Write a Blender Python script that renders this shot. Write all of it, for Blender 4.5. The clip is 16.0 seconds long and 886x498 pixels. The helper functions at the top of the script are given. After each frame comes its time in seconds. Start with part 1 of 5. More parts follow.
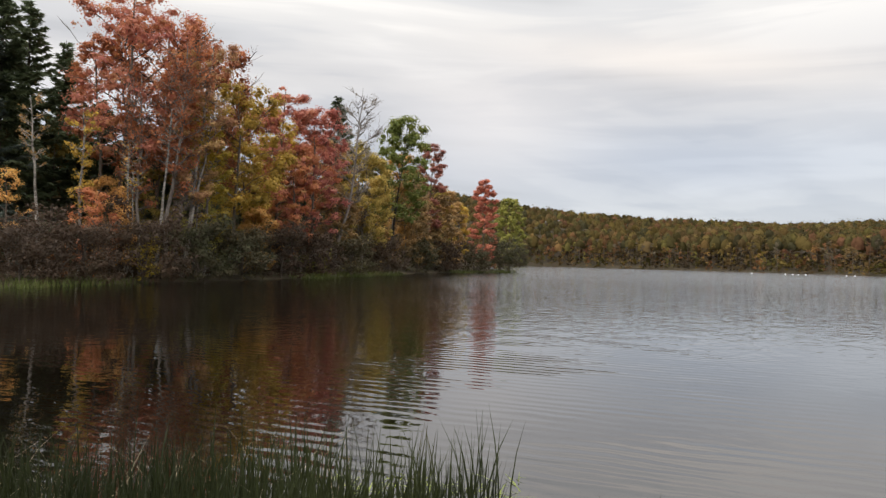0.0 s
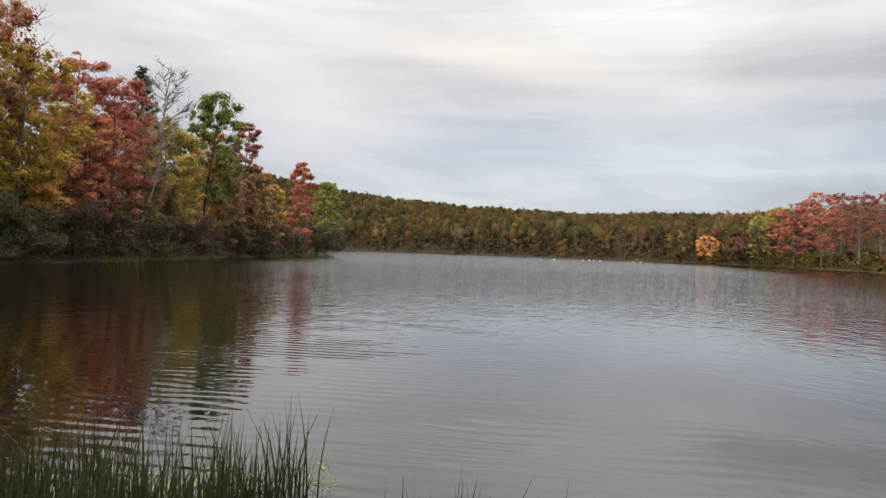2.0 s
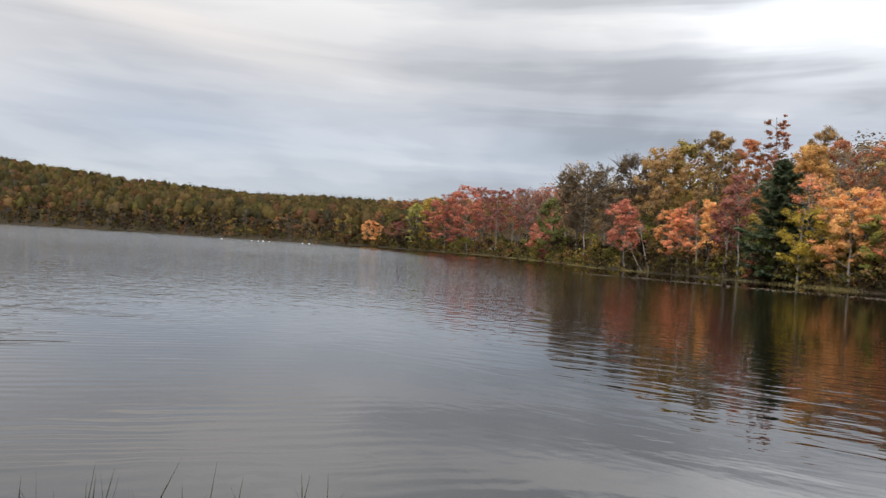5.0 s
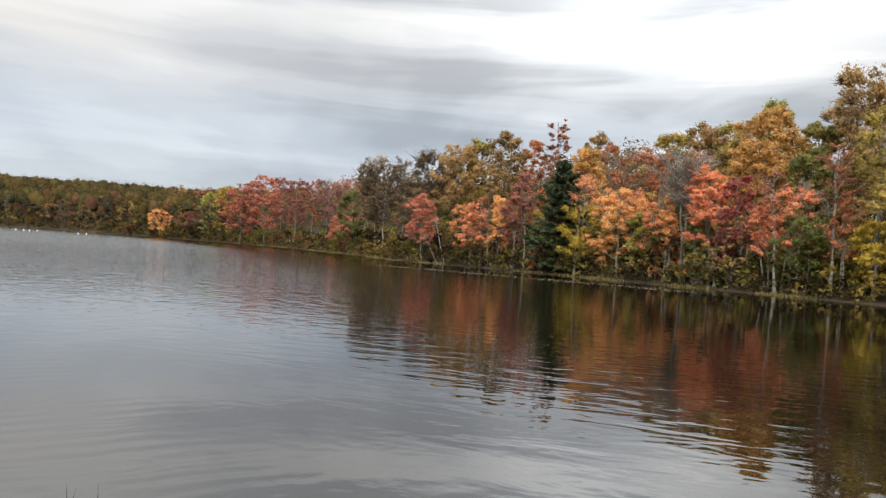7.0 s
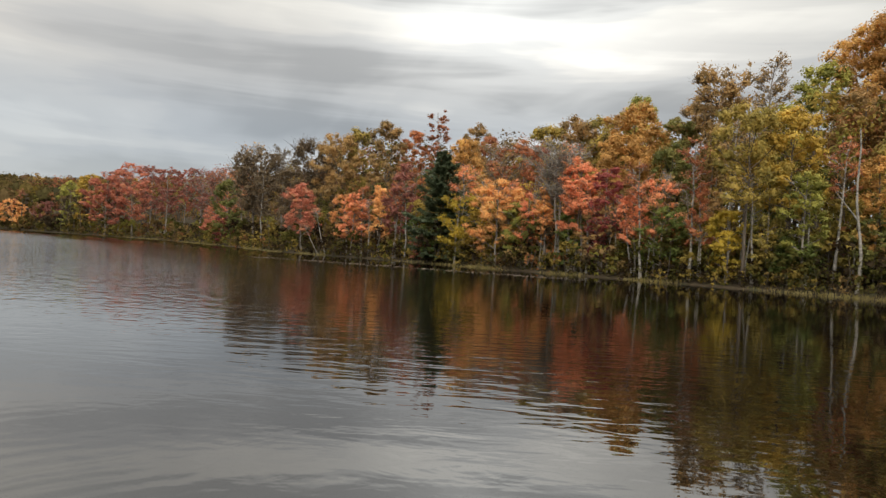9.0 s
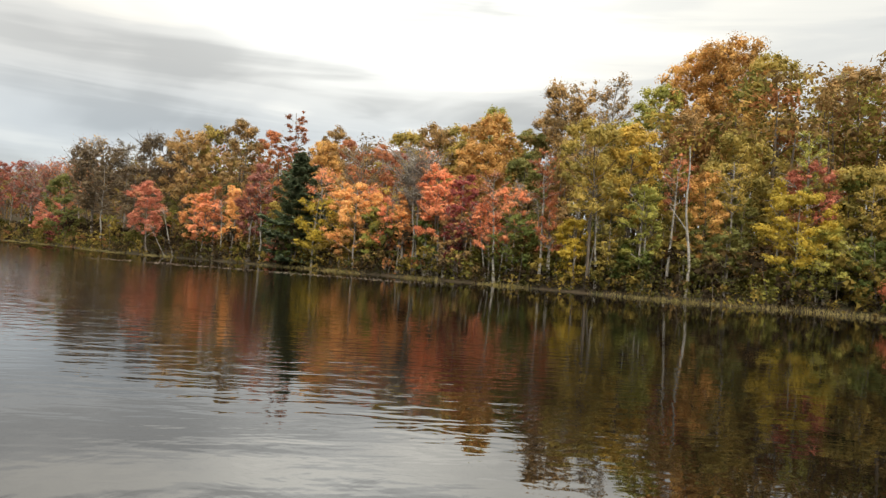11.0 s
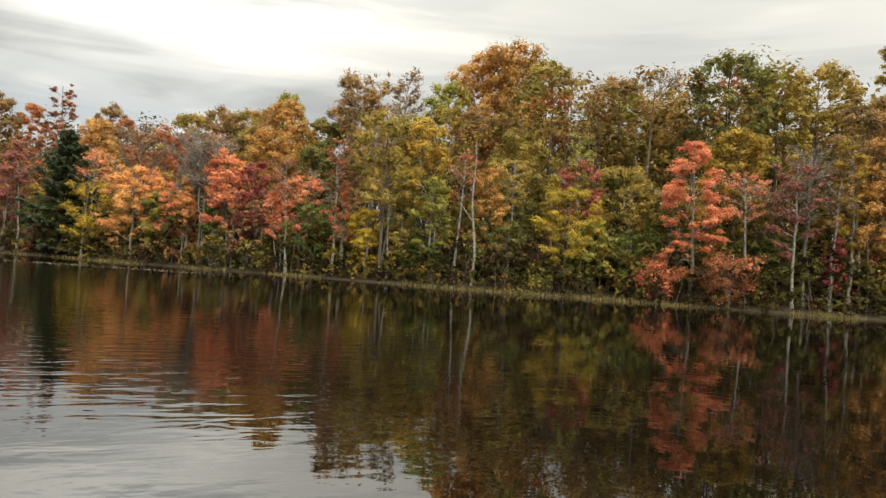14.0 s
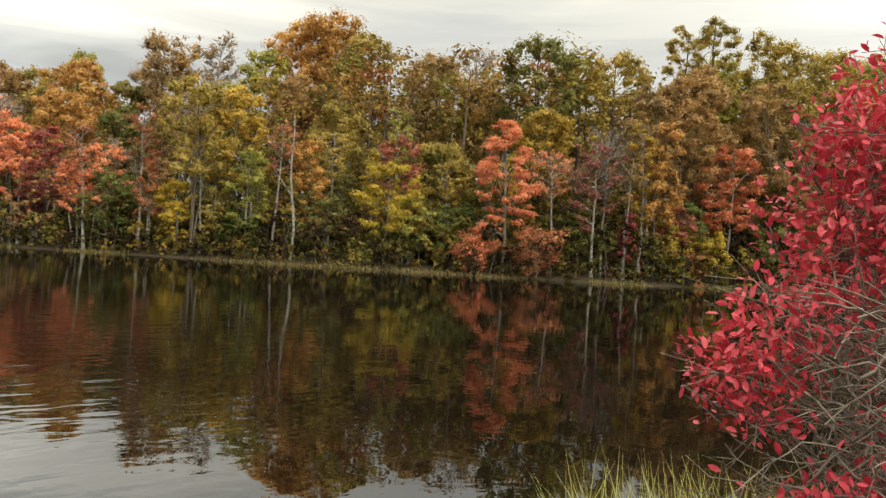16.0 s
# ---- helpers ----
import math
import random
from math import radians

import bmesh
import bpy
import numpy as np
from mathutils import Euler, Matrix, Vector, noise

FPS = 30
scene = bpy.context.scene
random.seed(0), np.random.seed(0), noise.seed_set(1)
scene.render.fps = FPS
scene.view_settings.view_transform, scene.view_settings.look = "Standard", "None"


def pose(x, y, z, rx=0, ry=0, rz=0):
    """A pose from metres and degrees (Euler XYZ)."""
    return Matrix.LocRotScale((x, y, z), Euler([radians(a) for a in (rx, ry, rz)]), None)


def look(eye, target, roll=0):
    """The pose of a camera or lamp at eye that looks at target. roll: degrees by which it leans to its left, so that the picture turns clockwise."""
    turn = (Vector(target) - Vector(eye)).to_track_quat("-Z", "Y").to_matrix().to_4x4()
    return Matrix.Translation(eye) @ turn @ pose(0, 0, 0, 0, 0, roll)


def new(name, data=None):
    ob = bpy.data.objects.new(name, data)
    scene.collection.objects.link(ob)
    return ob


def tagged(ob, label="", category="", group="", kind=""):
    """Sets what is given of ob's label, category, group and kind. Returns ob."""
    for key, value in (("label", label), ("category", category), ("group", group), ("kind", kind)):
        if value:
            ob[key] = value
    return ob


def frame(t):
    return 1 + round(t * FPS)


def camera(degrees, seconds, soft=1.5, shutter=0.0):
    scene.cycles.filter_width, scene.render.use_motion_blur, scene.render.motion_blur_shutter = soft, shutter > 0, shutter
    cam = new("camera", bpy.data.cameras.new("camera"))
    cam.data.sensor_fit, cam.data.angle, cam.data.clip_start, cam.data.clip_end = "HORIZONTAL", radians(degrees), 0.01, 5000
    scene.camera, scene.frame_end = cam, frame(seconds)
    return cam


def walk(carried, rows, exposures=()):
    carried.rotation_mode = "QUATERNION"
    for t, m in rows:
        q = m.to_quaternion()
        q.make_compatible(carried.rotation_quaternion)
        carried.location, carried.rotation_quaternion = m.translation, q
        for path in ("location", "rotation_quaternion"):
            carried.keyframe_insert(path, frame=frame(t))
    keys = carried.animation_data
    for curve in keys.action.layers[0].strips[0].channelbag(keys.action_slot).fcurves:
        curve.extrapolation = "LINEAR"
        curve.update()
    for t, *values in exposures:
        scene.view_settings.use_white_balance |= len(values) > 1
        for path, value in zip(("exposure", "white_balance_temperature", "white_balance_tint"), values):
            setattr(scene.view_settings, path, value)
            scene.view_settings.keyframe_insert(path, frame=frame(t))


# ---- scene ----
# The camera turns from the reeds on one bank to the red bush on the other, held out at arm's length.
cam = camera(62.96, 16.0, soft=1.35, shutter=0.15)
ROWS = [
    (0, -0.060, 0.191, 2.00, 17.34, 0.94, -1.24),
    (0.5, -0.049, 0.194, 2.00, 14.06, 0.83, -1.25),
    (1, -0.037, 0.197, 2.00, 10.71, 0.53, -1.34),
    (1.5, -0.023, 0.199, 2.00, 6.72, 0.21, -1.76),
    (2, -0.010, 0.200, 2.00, 2.97, 0.11, -1.79),
    (2.5, -0.000, 0.200, 2.00, 0.00, 0.06, -1.86),
    (3, 0.006, 0.200, 2.00, -1.85, -0.07, -1.91),
    (3.5, 0.017, 0.199, 2.00, -4.74, -0.13, -2.25),
    (4, 0.036, 0.197, 2.00, -10.28, 0.08, -2.47),
    (4.5, 0.059, 0.191, 2.00, -17.06, 0.10, -2.99),
    (5, 0.077, 0.184, 2.00, -22.77, -0.21, -3.42),
    (5.2, 0.085, 0.181, 2.00, -25.28, -0.07, -3.43),
    (7.3, 0.129, 0.153, 2.00, -40.27, 0.40, -3.67),
    (7.5, 0.132, 0.150, 2.00, -41.45, 0.60, -3.57),
    (8, 0.138, 0.145, 2.00, -43.46, 0.39, -3.27),
    (8.5, 0.143, 0.140, 2.00, -45.67, 0.31, -3.25),
    (9, 0.148, 0.134, 2.00, -47.92, -0.06, -3.19),
    (9.5, 0.156, 0.125, 2.00, -51.30, -0.18, -3.35),
    (10, 0.163, 0.116, 2.00, -54.45, -0.01, -3.52),
    (10.2, 0.165, 0.113, 2.00, -55.59, 0.33, -3.65),
    (12.3, 0.179, 0.089, 2.00, -63.62, 0.67, -3.58),
    (12.5, 0.180, 0.086, 2.00, -64.48, 0.74, -3.56),
    (13, 0.185, 0.076, 2.00, -67.78, 1.36, -3.62),
    (13.5, 0.190, 0.063, 2.00, -71.61, 1.33, -3.67),
    (14, 0.194, 0.050, 2.00, -75.41, 1.24, -3.83),
    (14.5, 0.197, 0.036, 2.00, -79.49, 0.87, -3.87),
    (15, 0.198, 0.025, 2.00, -82.85, 1.22, -3.30),
    (15.5, 0.200, 0.012, 2.00, -86.46, 0.74, -3.35),
    (16, 0.200, 0.002, 2.00, -89.55, 0.07, -3.39),
]
EXPOSURES = [
    (0.0, 0.45, 6500, 10), (3.5, 0.40, 6480, 10), (5.0, 0.31, 6300, 10), (7.3, 0.52, 6450, 8), (7.9, 0.56, 6550, 8), (8.3, 0.08, 6600, 7),
    (8.6, 0.0, 6700, 7), (9.0, 0.2, 6800, 7), (9.5, 0.48, 6850, 6), (10.2, 0.62, 6900, 6), (12.5, 0.68, 7000, 5), (13.5, 0.56, 7050, 5), (14.2, 0.48, 7100, 5), (16.0, 0.52, 7150, 4),
]
walk(cam, [(t, pose(x, y, z, 90 + pitch, roll, yaw)) for t, x, y, z, yaw, pitch, roll in ROWS], EXPOSURES)

# ---- world: high overcast in long streaks over a pale sky ----
SUN_TURN, SUN_HEIGHT = -128.0, 34.0        # degrees clockwise from +y, degrees up


def nodes_of(mat):
    mat.use_nodes = True
    tree = mat.node_tree
    tree.nodes.clear()
    return tree


def link(tree, a, b):
    tree.links.new(a, b)


def maths(tree, op, a, b=None, clamp=False):
    n = tree.nodes.new("ShaderNodeMath")
    n.operation, n.use_clamp = op, clamp
    for i, v in enumerate((a, b)):
        if v is None:
            continue
        if isinstance(v, (int, float)):
            n.inputs[i].default_value = v
        else:
            link(tree, v, n.inputs[i])
    return n.outputs[0]


def ramp(tree, value, stops):
    n = tree.nodes.new("ShaderNodeValToRGB")
    n.color_ramp.interpolation = "EASE"
    while len(n.color_ramp.elements) < len(stops):
        n.color_ramp.elements.new(0.5)
    for e, (p, c) in zip(n.color_ramp.elements, stops):
        e.position, e.color = p, (*c, 1)
    link(tree, value, n.inputs[0])
    return n.outputs[0]


def mixed(tree, fac, a, b, blend="MIX"):
    n = tree.nodes.new("ShaderNodeMix")
    n.data_type, n.blend_type = "RGBA", blend
    for i, v in ((0, fac), (6, a), (7, b)):
        if isinstance(v, (int, float)):
            n.inputs[i].default_value = v
        elif isinstance(v, tuple):
            n.inputs[i].default_value = (*v, 1)
        else:
            link(tree, v, n.inputs[i])
    return n.outputs[2]


def noise_tex(tree, vector, scale, detail=3.0, rough=0.55, distortion=0.0):
    n = tree.nodes.new("ShaderNodeTexNoise")
    n.inputs["Scale"].default_value, n.inputs["Detail"].default_value = scale, detail
    n.inputs["Roughness"].default_value, n.inputs["Distortion"].default_value = rough, distortion
    if vector is not None:
        link(tree, vector, n.inputs["Vector"])
    return n.outputs["Fac"]


def mapped(tree, vector, scale=(1, 1, 1), turn=0.0, shift=(0, 0, 0)):
    """Coordinates whose y axis runs along a bearing (degrees clockwise from +y), then scaled."""
    if turn:
        r = tree.nodes.new("ShaderNodeMapping")
        r.inputs["Rotation"].default_value = (0, 0, radians(turn))
        link(tree, vector, r.inputs["Vector"])
        vector = r.outputs[0]
    n = tree.nodes.new("ShaderNodeMapping")
    n.inputs["Scale"].default_value, n.inputs["Location"].default_value = scale, shift
    link(tree, vector, n.inputs["Vector"])
    return n.outputs[0]


def combined(tree, x, y, z=0.0):
    n = tree.nodes.new("ShaderNodeCombineXYZ")
    for i, v in enumerate((x, y, z)):
        if isinstance(v, (int, float)):
            n.inputs[i].default_value = v
        else:
            link(tree, v, n.inputs[i])
    return n.outputs[0]


world = bpy.data.worlds.new("overcast_sky")
scene.world = world
wt = nodes_of(world)
coord = wt.nodes.new("ShaderNodeTexCoord")
split = wt.nodes.new("ShaderNodeSeparateXYZ")
link(wt, coord.outputs["Generated"], split.inputs[0])
sx, sy, sz = split.outputs
up = maths(wt, "ADD", maths(wt, "MAXIMUM", sz, 0.0), 0.10)
layer = combined(wt, maths(wt, "DIVIDE", sx, up), maths(wt, "DIVIDE", sy, up))


def soft_patch(across, at, wide, height, thick, tilt=0.0):
    """1 in the middle of a long soft cloud at a height over the horizon, falling off to 0."""
    a = maths(wt, "DIVIDE", maths(wt, "SUBTRACT", across, at), wide)
    rise = maths(wt, "SUBTRACT", sz, maths(wt, "ADD", height, maths(wt, "MULTIPLY", maths(wt, "SUBTRACT", across, at), tilt)))
    b = maths(wt, "DIVIDE", rise, thick)
    d = maths(wt, "ADD", maths(wt, "MULTIPLY", a, a), maths(wt, "MULTIPLY", b, b))
    return maths(wt, "POWER", 2.718, maths(wt, "MULTIPLY", d, -1.0))


# cloud streaks run away from the viewer towards a point about 27 degrees right of +y
broad = noise_tex(wt, mapped(wt, layer, (0.62, 0.16, 1.0), 27.0, (7.7, 2.2, 0)), 1.0, 3.0, 0.5, 0.15)
fine = noise_tex(wt, mapped(wt, layer, (1.5, 0.5, 1.0), 27.0, (3.1, 0.4, 0)), 1.0, 4.0, 0.5, 0.25)
banks = noise_tex(wt, mapped(wt, coord.outputs["Generated"], (2.2, 2.2, 21.0), 0.0, (0.7, 0.2, 0.35)), 1.0, 4.0, 0.5, 0.5)
cover = maths(wt, "ADD", maths(wt, "MULTIPLY", broad, 0.36), maths(wt, "ADD", maths(wt, "MULTIPLY", fine, 0.22), maths(wt, "MULTIPLY", banks, 0.42)))
lit = ramp(wt, cover, [(0.40, (0.78, 0.79, 0.81)), (0.48, (0.91, 0.915, 0.93)), (0.53, (1.03, 1.02, 1.01)), (0.60, (1.18, 1.16, 1.13))])
veil = ramp(wt, sz, [(0.0, (0.57, 0.59, 0.61)), (0.05, (0.53, 0.555, 0.59)), (0.13, (0.47, 0.50, 0.55)), (0.24, (0.565, 0.56, 0.565)), (0.34, (0.70, 0.69, 0.675)), (0.52, (1.35, 1.32, 1.29)), (1.0, (1.9, 1.85, 1.8))])
cloud = mixed(wt, maths(wt, "MULTIPLY", soft_patch(sx, 0.74, 0.13, 0.34, 0.11, -0.2), 0.65), veil, (1.5, 1.5, 1.49))
cloud = mixed(wt, maths(wt, "MULTIPLY", soft_patch(sy, -0.02, 0.34, 0.30, 0.15), 0.7), cloud, (0.53, 0.54, 0.555))
streaky = ramp(wt, cover, [(0.40, (0.6, 0.61, 0.63)), (0.48, (0.86, 0.87, 0.89)), (0.53, (1.06, 1.05, 1.04)), (0.60, (1.35, 1.33, 1.3))])
cloud = mixed(wt, 1.0, cloud, mixed(wt, maths(wt, "MULTIPLY", maths(wt, "MULTIPLY", maths(wt, "SUBTRACT", sx, 0.36), 3.4, True), maths(wt, "MULTIPLY", maths(wt, "SUBTRACT", sy, 0.1), 3.0, True)), lit, streaky), "MULTIPLY")
cloud = mixed(wt, maths(wt, "MULTIPLY", soft_patch(sx, 0.0, 0.22, 0.262, 0.026, -0.12), 0.65), cloud, (0.84, 0.77, 0.70))
cloud = mixed(wt, maths(wt, "MULTIPLY", soft_patch(sx, 0.02, 0.15, 0.135, 0.034, -0.05), 0.5), cloud, (0.38, 0.42, 0.50))
cloud = mixed(wt, maths(wt, "MULTIPLY", soft_patch(sx, -0.24, 0.13, 0.18, 0.075), 0.55), cloud, (0.76, 0.72, 0.70))
sky = wt.nodes.new("ShaderNodeTexSky")
sky.sky_type, sky.sun_disc = "NISHITA", False
sky.sun_elevation, sky.sun_rotation = radians(SUN_HEIGHT), radians(SUN_TURN)
dome = mixed(wt, 1.0, cloud, mixed(wt, 1.0, sky.outputs[0], (0.006, 0.006, 0.006), "MULTIPLY"), "ADD")
back = wt.nodes.new("ShaderNodeBackground")
link(wt, dome, back.inputs["Color"])
back.inputs["Strength"].default_value = 0.92
out = wt.nodes.new("ShaderNodeOutputWorld")
link(wt, back.outputs[0], out.inputs["Surface"])

sun = new("sun", bpy.data.lights.new("sun", "SUN"))
sun.data.energy, sun.data.angle, sun.data.color = 1.5, radians(30), (1.0, 0.94, 0.86)
sun.matrix_world = look((0, 0, 0), (-math.sin(radians(SUN_TURN)), -math.cos(radians(SUN_TURN)), -math.tan(radians(SUN_HEIGHT))))


# ---- materials ----
def leaf_material(name, tones, through_light=0.36, rough=0.6, vein=0.0):
    """Leaves: each leaf takes its own tone, and whole sprays drift between the tones."""
    m = bpy.data.materials.new(name)
    t = nodes_of(m)
    geo, obj = t.nodes.new("ShaderNodeNewGeometry"), t.nodes.new("ShaderNodeObjectInfo")
    tc = t.nodes.new("ShaderNodeTexCoord")
    drift = noise_tex(t, tc.outputs["Object"], 0.5, 3.0)
    pick = maths(t, "ADD", maths(t, "MULTIPLY", geo.outputs["Random Per Island"], 0.15), maths(t, "MULTIPLY", maths(t, "SUBTRACT", drift, 0.13), 1.2))
    pick = maths(t, "ADD", pick, maths(t, "MULTIPLY", maths(t, "SUBTRACT", obj.outputs["Random"], 0.5), 0.25), True)
    n = len(tones)
    colour = ramp(t, pick, [(0.12 + 0.76 * i / (n - 1), c) for i, c in enumerate(tones)])
    d, tr, mix = t.nodes.new("ShaderNodeBsdfPrincipled"), t.nodes.new("ShaderNodeBsdfTranslucent"), t.nodes.new("ShaderNodeMixShader")
    d.inputs["Roughness"].default_value, d.inputs["Specular IOR Level"].default_value = rough, 0.25 if rough > 0.5 else 0.5
    if vein:
        mottle = noise_tex(t, tc.outputs["Object"], vein, 3.0, 0.6)
        colour = mixed(t, ramp(t, mottle, [(0.42, (0, 0, 0)), (0.68, (0.6, 0.6, 0.6))]), colour, tones[0])
    link(t, colour, d.inputs["Base Color"])
    link(t, colour, tr.inputs["Color"])
    mix.inputs[0].default_value = through_light
    link(t, d.outputs[0], mix.inputs[1])
    link(t, tr.outputs[0], mix.inputs[2])
    o = t.nodes.new("ShaderNodeOutputMaterial")
    link(t, mix.outputs[0], o.inputs["Surface"])
    return m


def surface(name, low, high, scale, rough=0.85, bump=0.3, stretch=(1, 1, 1), patch=None):
    """A rough natural surface with a fine grain and broad patches."""
    m = bpy.data.materials.new(name)
    t = nodes_of(m)
    tc, obj = t.nodes.new("ShaderNodeTexCoord"), t.nodes.new("ShaderNodeObjectInfo")
    v = mapped(t, tc.outputs["Object"], stretch)
    grain = noise_tex(t, v, scale, 5.0, 0.65)
    broadly = noise_tex(t, tc.outputs["Object"], scale * 0.08, 2.0)
    c = ramp(t, maths(t, "ADD", maths(t, "MULTIPLY", grain, 0.6), maths(t, "MULTIPLY", broadly, 0.4)), [(0.34, low), (0.64, high)])
    if patch:
        c = mixed(t, ramp(t, noise_tex(t, v, scale * 0.3, 3.0), [(0.5, (0, 0, 0)), (0.62, (1, 1, 1))]), c, patch)
    b = t.nodes.new("ShaderNodeBsdfPrincipled")
    b.inputs["Roughness"].default_value, b.inputs["Specular IOR Level"].default_value = rough, 0.25
    link(t, c, b.inputs["Base Color"])
    bp = t.nodes.new("ShaderNodeBump")
    bp.inputs["Strength"].default_value, bp.inputs["Distance"].default_value = bump, 0.03
    link(t, grain, bp.inputs["Height"])
    link(t, bp.outputs[0], b.inputs["Normal"])
    o = t.nodes.new("ShaderNodeOutputMaterial")
    link(t, b.outputs[0], o.inputs["Surface"])
    return m


HUES = {
    "red": [(0.121, 0.044, 0.033), (0.352, 0.11, 0.073), (0.572, 0.209, 0.132), (0.572, 0.286, 0.149)],
    "crimson": [(0.08, 0.022, 0.022), (0.2, 0.045, 0.045), (0.36, 0.09, 0.075), (0.4, 0.15, 0.09)],
    "coral": [(0.304, 0.11, 0.062), (0.621, 0.213, 0.103), (0.86, 0.356, 0.184), (0.851, 0.471, 0.213)],
    "rose": [(0.111, 0.051, 0.044), (0.255, 0.098, 0.076), (0.383, 0.153, 0.115), (0.365, 0.196, 0.119)],
    "rust": [(0.121, 0.06, 0.03), (0.326, 0.125, 0.063), (0.57, 0.225, 0.105), (0.594, 0.332, 0.122)],
    "orange": [(0.373, 0.166, 0.055), (0.644, 0.287, 0.109), (0.851, 0.46, 0.172), (0.828, 0.552, 0.196)],
    "amber": [(0.2, 0.125, 0.045), (0.42, 0.235, 0.07), (0.66, 0.375, 0.12), (0.74, 0.5, 0.155)],
    "gold": [(0.144, 0.108, 0.027), (0.364, 0.25, 0.046), (0.633, 0.427, 0.083), (0.678, 0.533, 0.129)],
    "yellow": [(0.2, 0.16, 0.03), (0.4, 0.3, 0.045), (0.58, 0.42, 0.06), (0.66, 0.5, 0.11)],
    "bronze": [(0.139, 0.096, 0.057), (0.273, 0.186, 0.081), (0.497, 0.31, 0.124), (0.546, 0.373, 0.149)],
    "olive": [(0.157, 0.136, 0.035), (0.267, 0.217, 0.056), (0.465, 0.348, 0.087), (0.609, 0.416, 0.111)],
    "lime": [(0.14, 0.157, 0.04), (0.255, 0.255, 0.057), (0.462, 0.428, 0.103), (0.662, 0.562, 0.14)],
    "green": [(0.085, 0.096, 0.031), (0.133, 0.143, 0.04), (0.226, 0.216, 0.062), (0.333, 0.273, 0.083)],
    "fern": [(0.045, 0.064, 0.017), (0.1, 0.13, 0.03), (0.18, 0.21, 0.052), (0.28, 0.27, 0.07)],
    "grey": [(0.108, 0.09, 0.063), (0.213, 0.181, 0.128), (0.307, 0.246, 0.172)],
    "twig": [(0.04, 0.028, 0.019), (0.075, 0.051, 0.034), (0.115, 0.076, 0.049), (0.11, 0.088, 0.045)],
    "willow": [(0.041, 0.045, 0.023), (0.073, 0.073, 0.034), (0.115, 0.094, 0.052), (0.146, 0.134, 0.056)],
    "peach": [(0.18, 0.099, 0.054), (0.403, 0.213, 0.123), (0.563, 0.362, 0.161), (0.624, 0.468, 0.156)],
    "sunset": [(0.216, 0.072, 0.066), (0.432, 0.15, 0.12), (0.54, 0.222, 0.144), (0.54, 0.288, 0.12)],
    "spruce": [(0.06, 0.075, 0.065), (0.1, 0.125, 0.105), (0.155, 0.18, 0.15)],
    "pine": [(0.04, 0.056, 0.03), (0.082, 0.106, 0.054), (0.138, 0.165, 0.085)],
    "umber": [(0.06, 0.045, 0.03), (0.13, 0.093, 0.057), (0.2, 0.143, 0.08), (0.25, 0.18, 0.095)],
}
WORDS = {
    "red": "red", "crimson": "dark crimson", "coral": "coral red", "rose": "dusty rose", "rust": "rust brown", "orange": "bright orange", "amber": "orange brown",
    "gold": "golden", "yellow": "bright yellow", "bronze": "bronze brown", "olive": "olive green", "lime": "yellow green", "green": "dark green", "fern": "fresh green",
    "grey": "dry grey", "twig": "brown twiggy", "willow": "dull green", "peach": "peach and gold", "sunset": "red and orange", "spruce": "blue green", "pine": "dark green", "umber": "dull brown",
}
LEAF = {k: leaf_material(k + "_leaves", v) for k, v in HUES.items()}
BARK = {
    "brown": surface("brown_bark", (0.07, 0.055, 0.045), (0.17, 0.14, 0.11), 3.0, 0.9, 0.6, (4, 4, 0.7)),
    "dark": surface("dark_bark", (0.035, 0.03, 0.026), (0.085, 0.07, 0.06), 3.0, 0.9, 0.6, (4, 4, 0.7)),
    "grey": surface("grey_bark", (0.13, 0.115, 0.10), (0.33, 0.295, 0.26), 3.0, 0.9, 0.5, (3, 3, 0.8)),
    "pale": surface("pale_birch_bark", (0.17, 0.155, 0.135), (0.40, 0.37, 0.325), 3.0, 0.8, 0.4, (1, 1, 3), (0.12, 0.11, 0.10)),
}
SEDGE = leaf_material("sedge_blades", [(0.06, 0.055, 0.018), (0.15, 0.125, 0.04), (0.26, 0.21, 0.075), (0.34, 0.27, 0.12)], 0.25)
GREEN_SEDGE = leaf_material("green_sedge_blades", [(0.03, 0.045, 0.015), (0.06, 0.08, 0.02), (0.10, 0.12, 0.03), (0.15, 0.14, 0.05)], 0.25)
REED = leaf_material("reed_blades", [(0.01, 0.013, 0.005), (0.02, 0.026, 0.008), (0.036, 0.045, 0.013), (0.10, 0.085, 0.035)], 0.2)
PALE_REED = leaf_material("pale_drowned_blades", [(0.16, 0.20, 0.04), (0.28, 0.34, 0.07), (0.36, 0.40, 0.10)], 0.3)
DRY_GLINT_REED = leaf_material("dry_glint_reed_blades", [(0.16, 0.13, 0.08), (0.26, 0.21, 0.13), (0.36, 0.30, 0.2)], 0.2)
BUSH_LEAF = leaf_material("crimson_bush_leaves", [(0.26, 0.016, 0.03), (0.58, 0.04, 0.07), (0.80, 0.12, 0.15), (0.85, 0.30, 0.27)], 0.26, 0.42, 38.0)
TWIG = surface("grey_twig_bark", (0.06, 0.05, 0.04), (0.29, 0.25, 0.205), 40.0, 0.85, 0.4)
WHITE = surface("worn_white_paint", (0.62, 0.61, 0.59), (0.8, 0.79, 0.77), 3.0, 0.45, 0.05)
DARK_GLASS = surface("dark_window_glass", (0.02, 0.022, 0.025), (0.04, 0.042, 0.045), 2.0, 0.15, 0.0)
RUBBER = surface("black_rubber", (0.02, 0.02, 0.02), (0.04, 0.04, 0.04), 6.0, 0.8, 0.2)
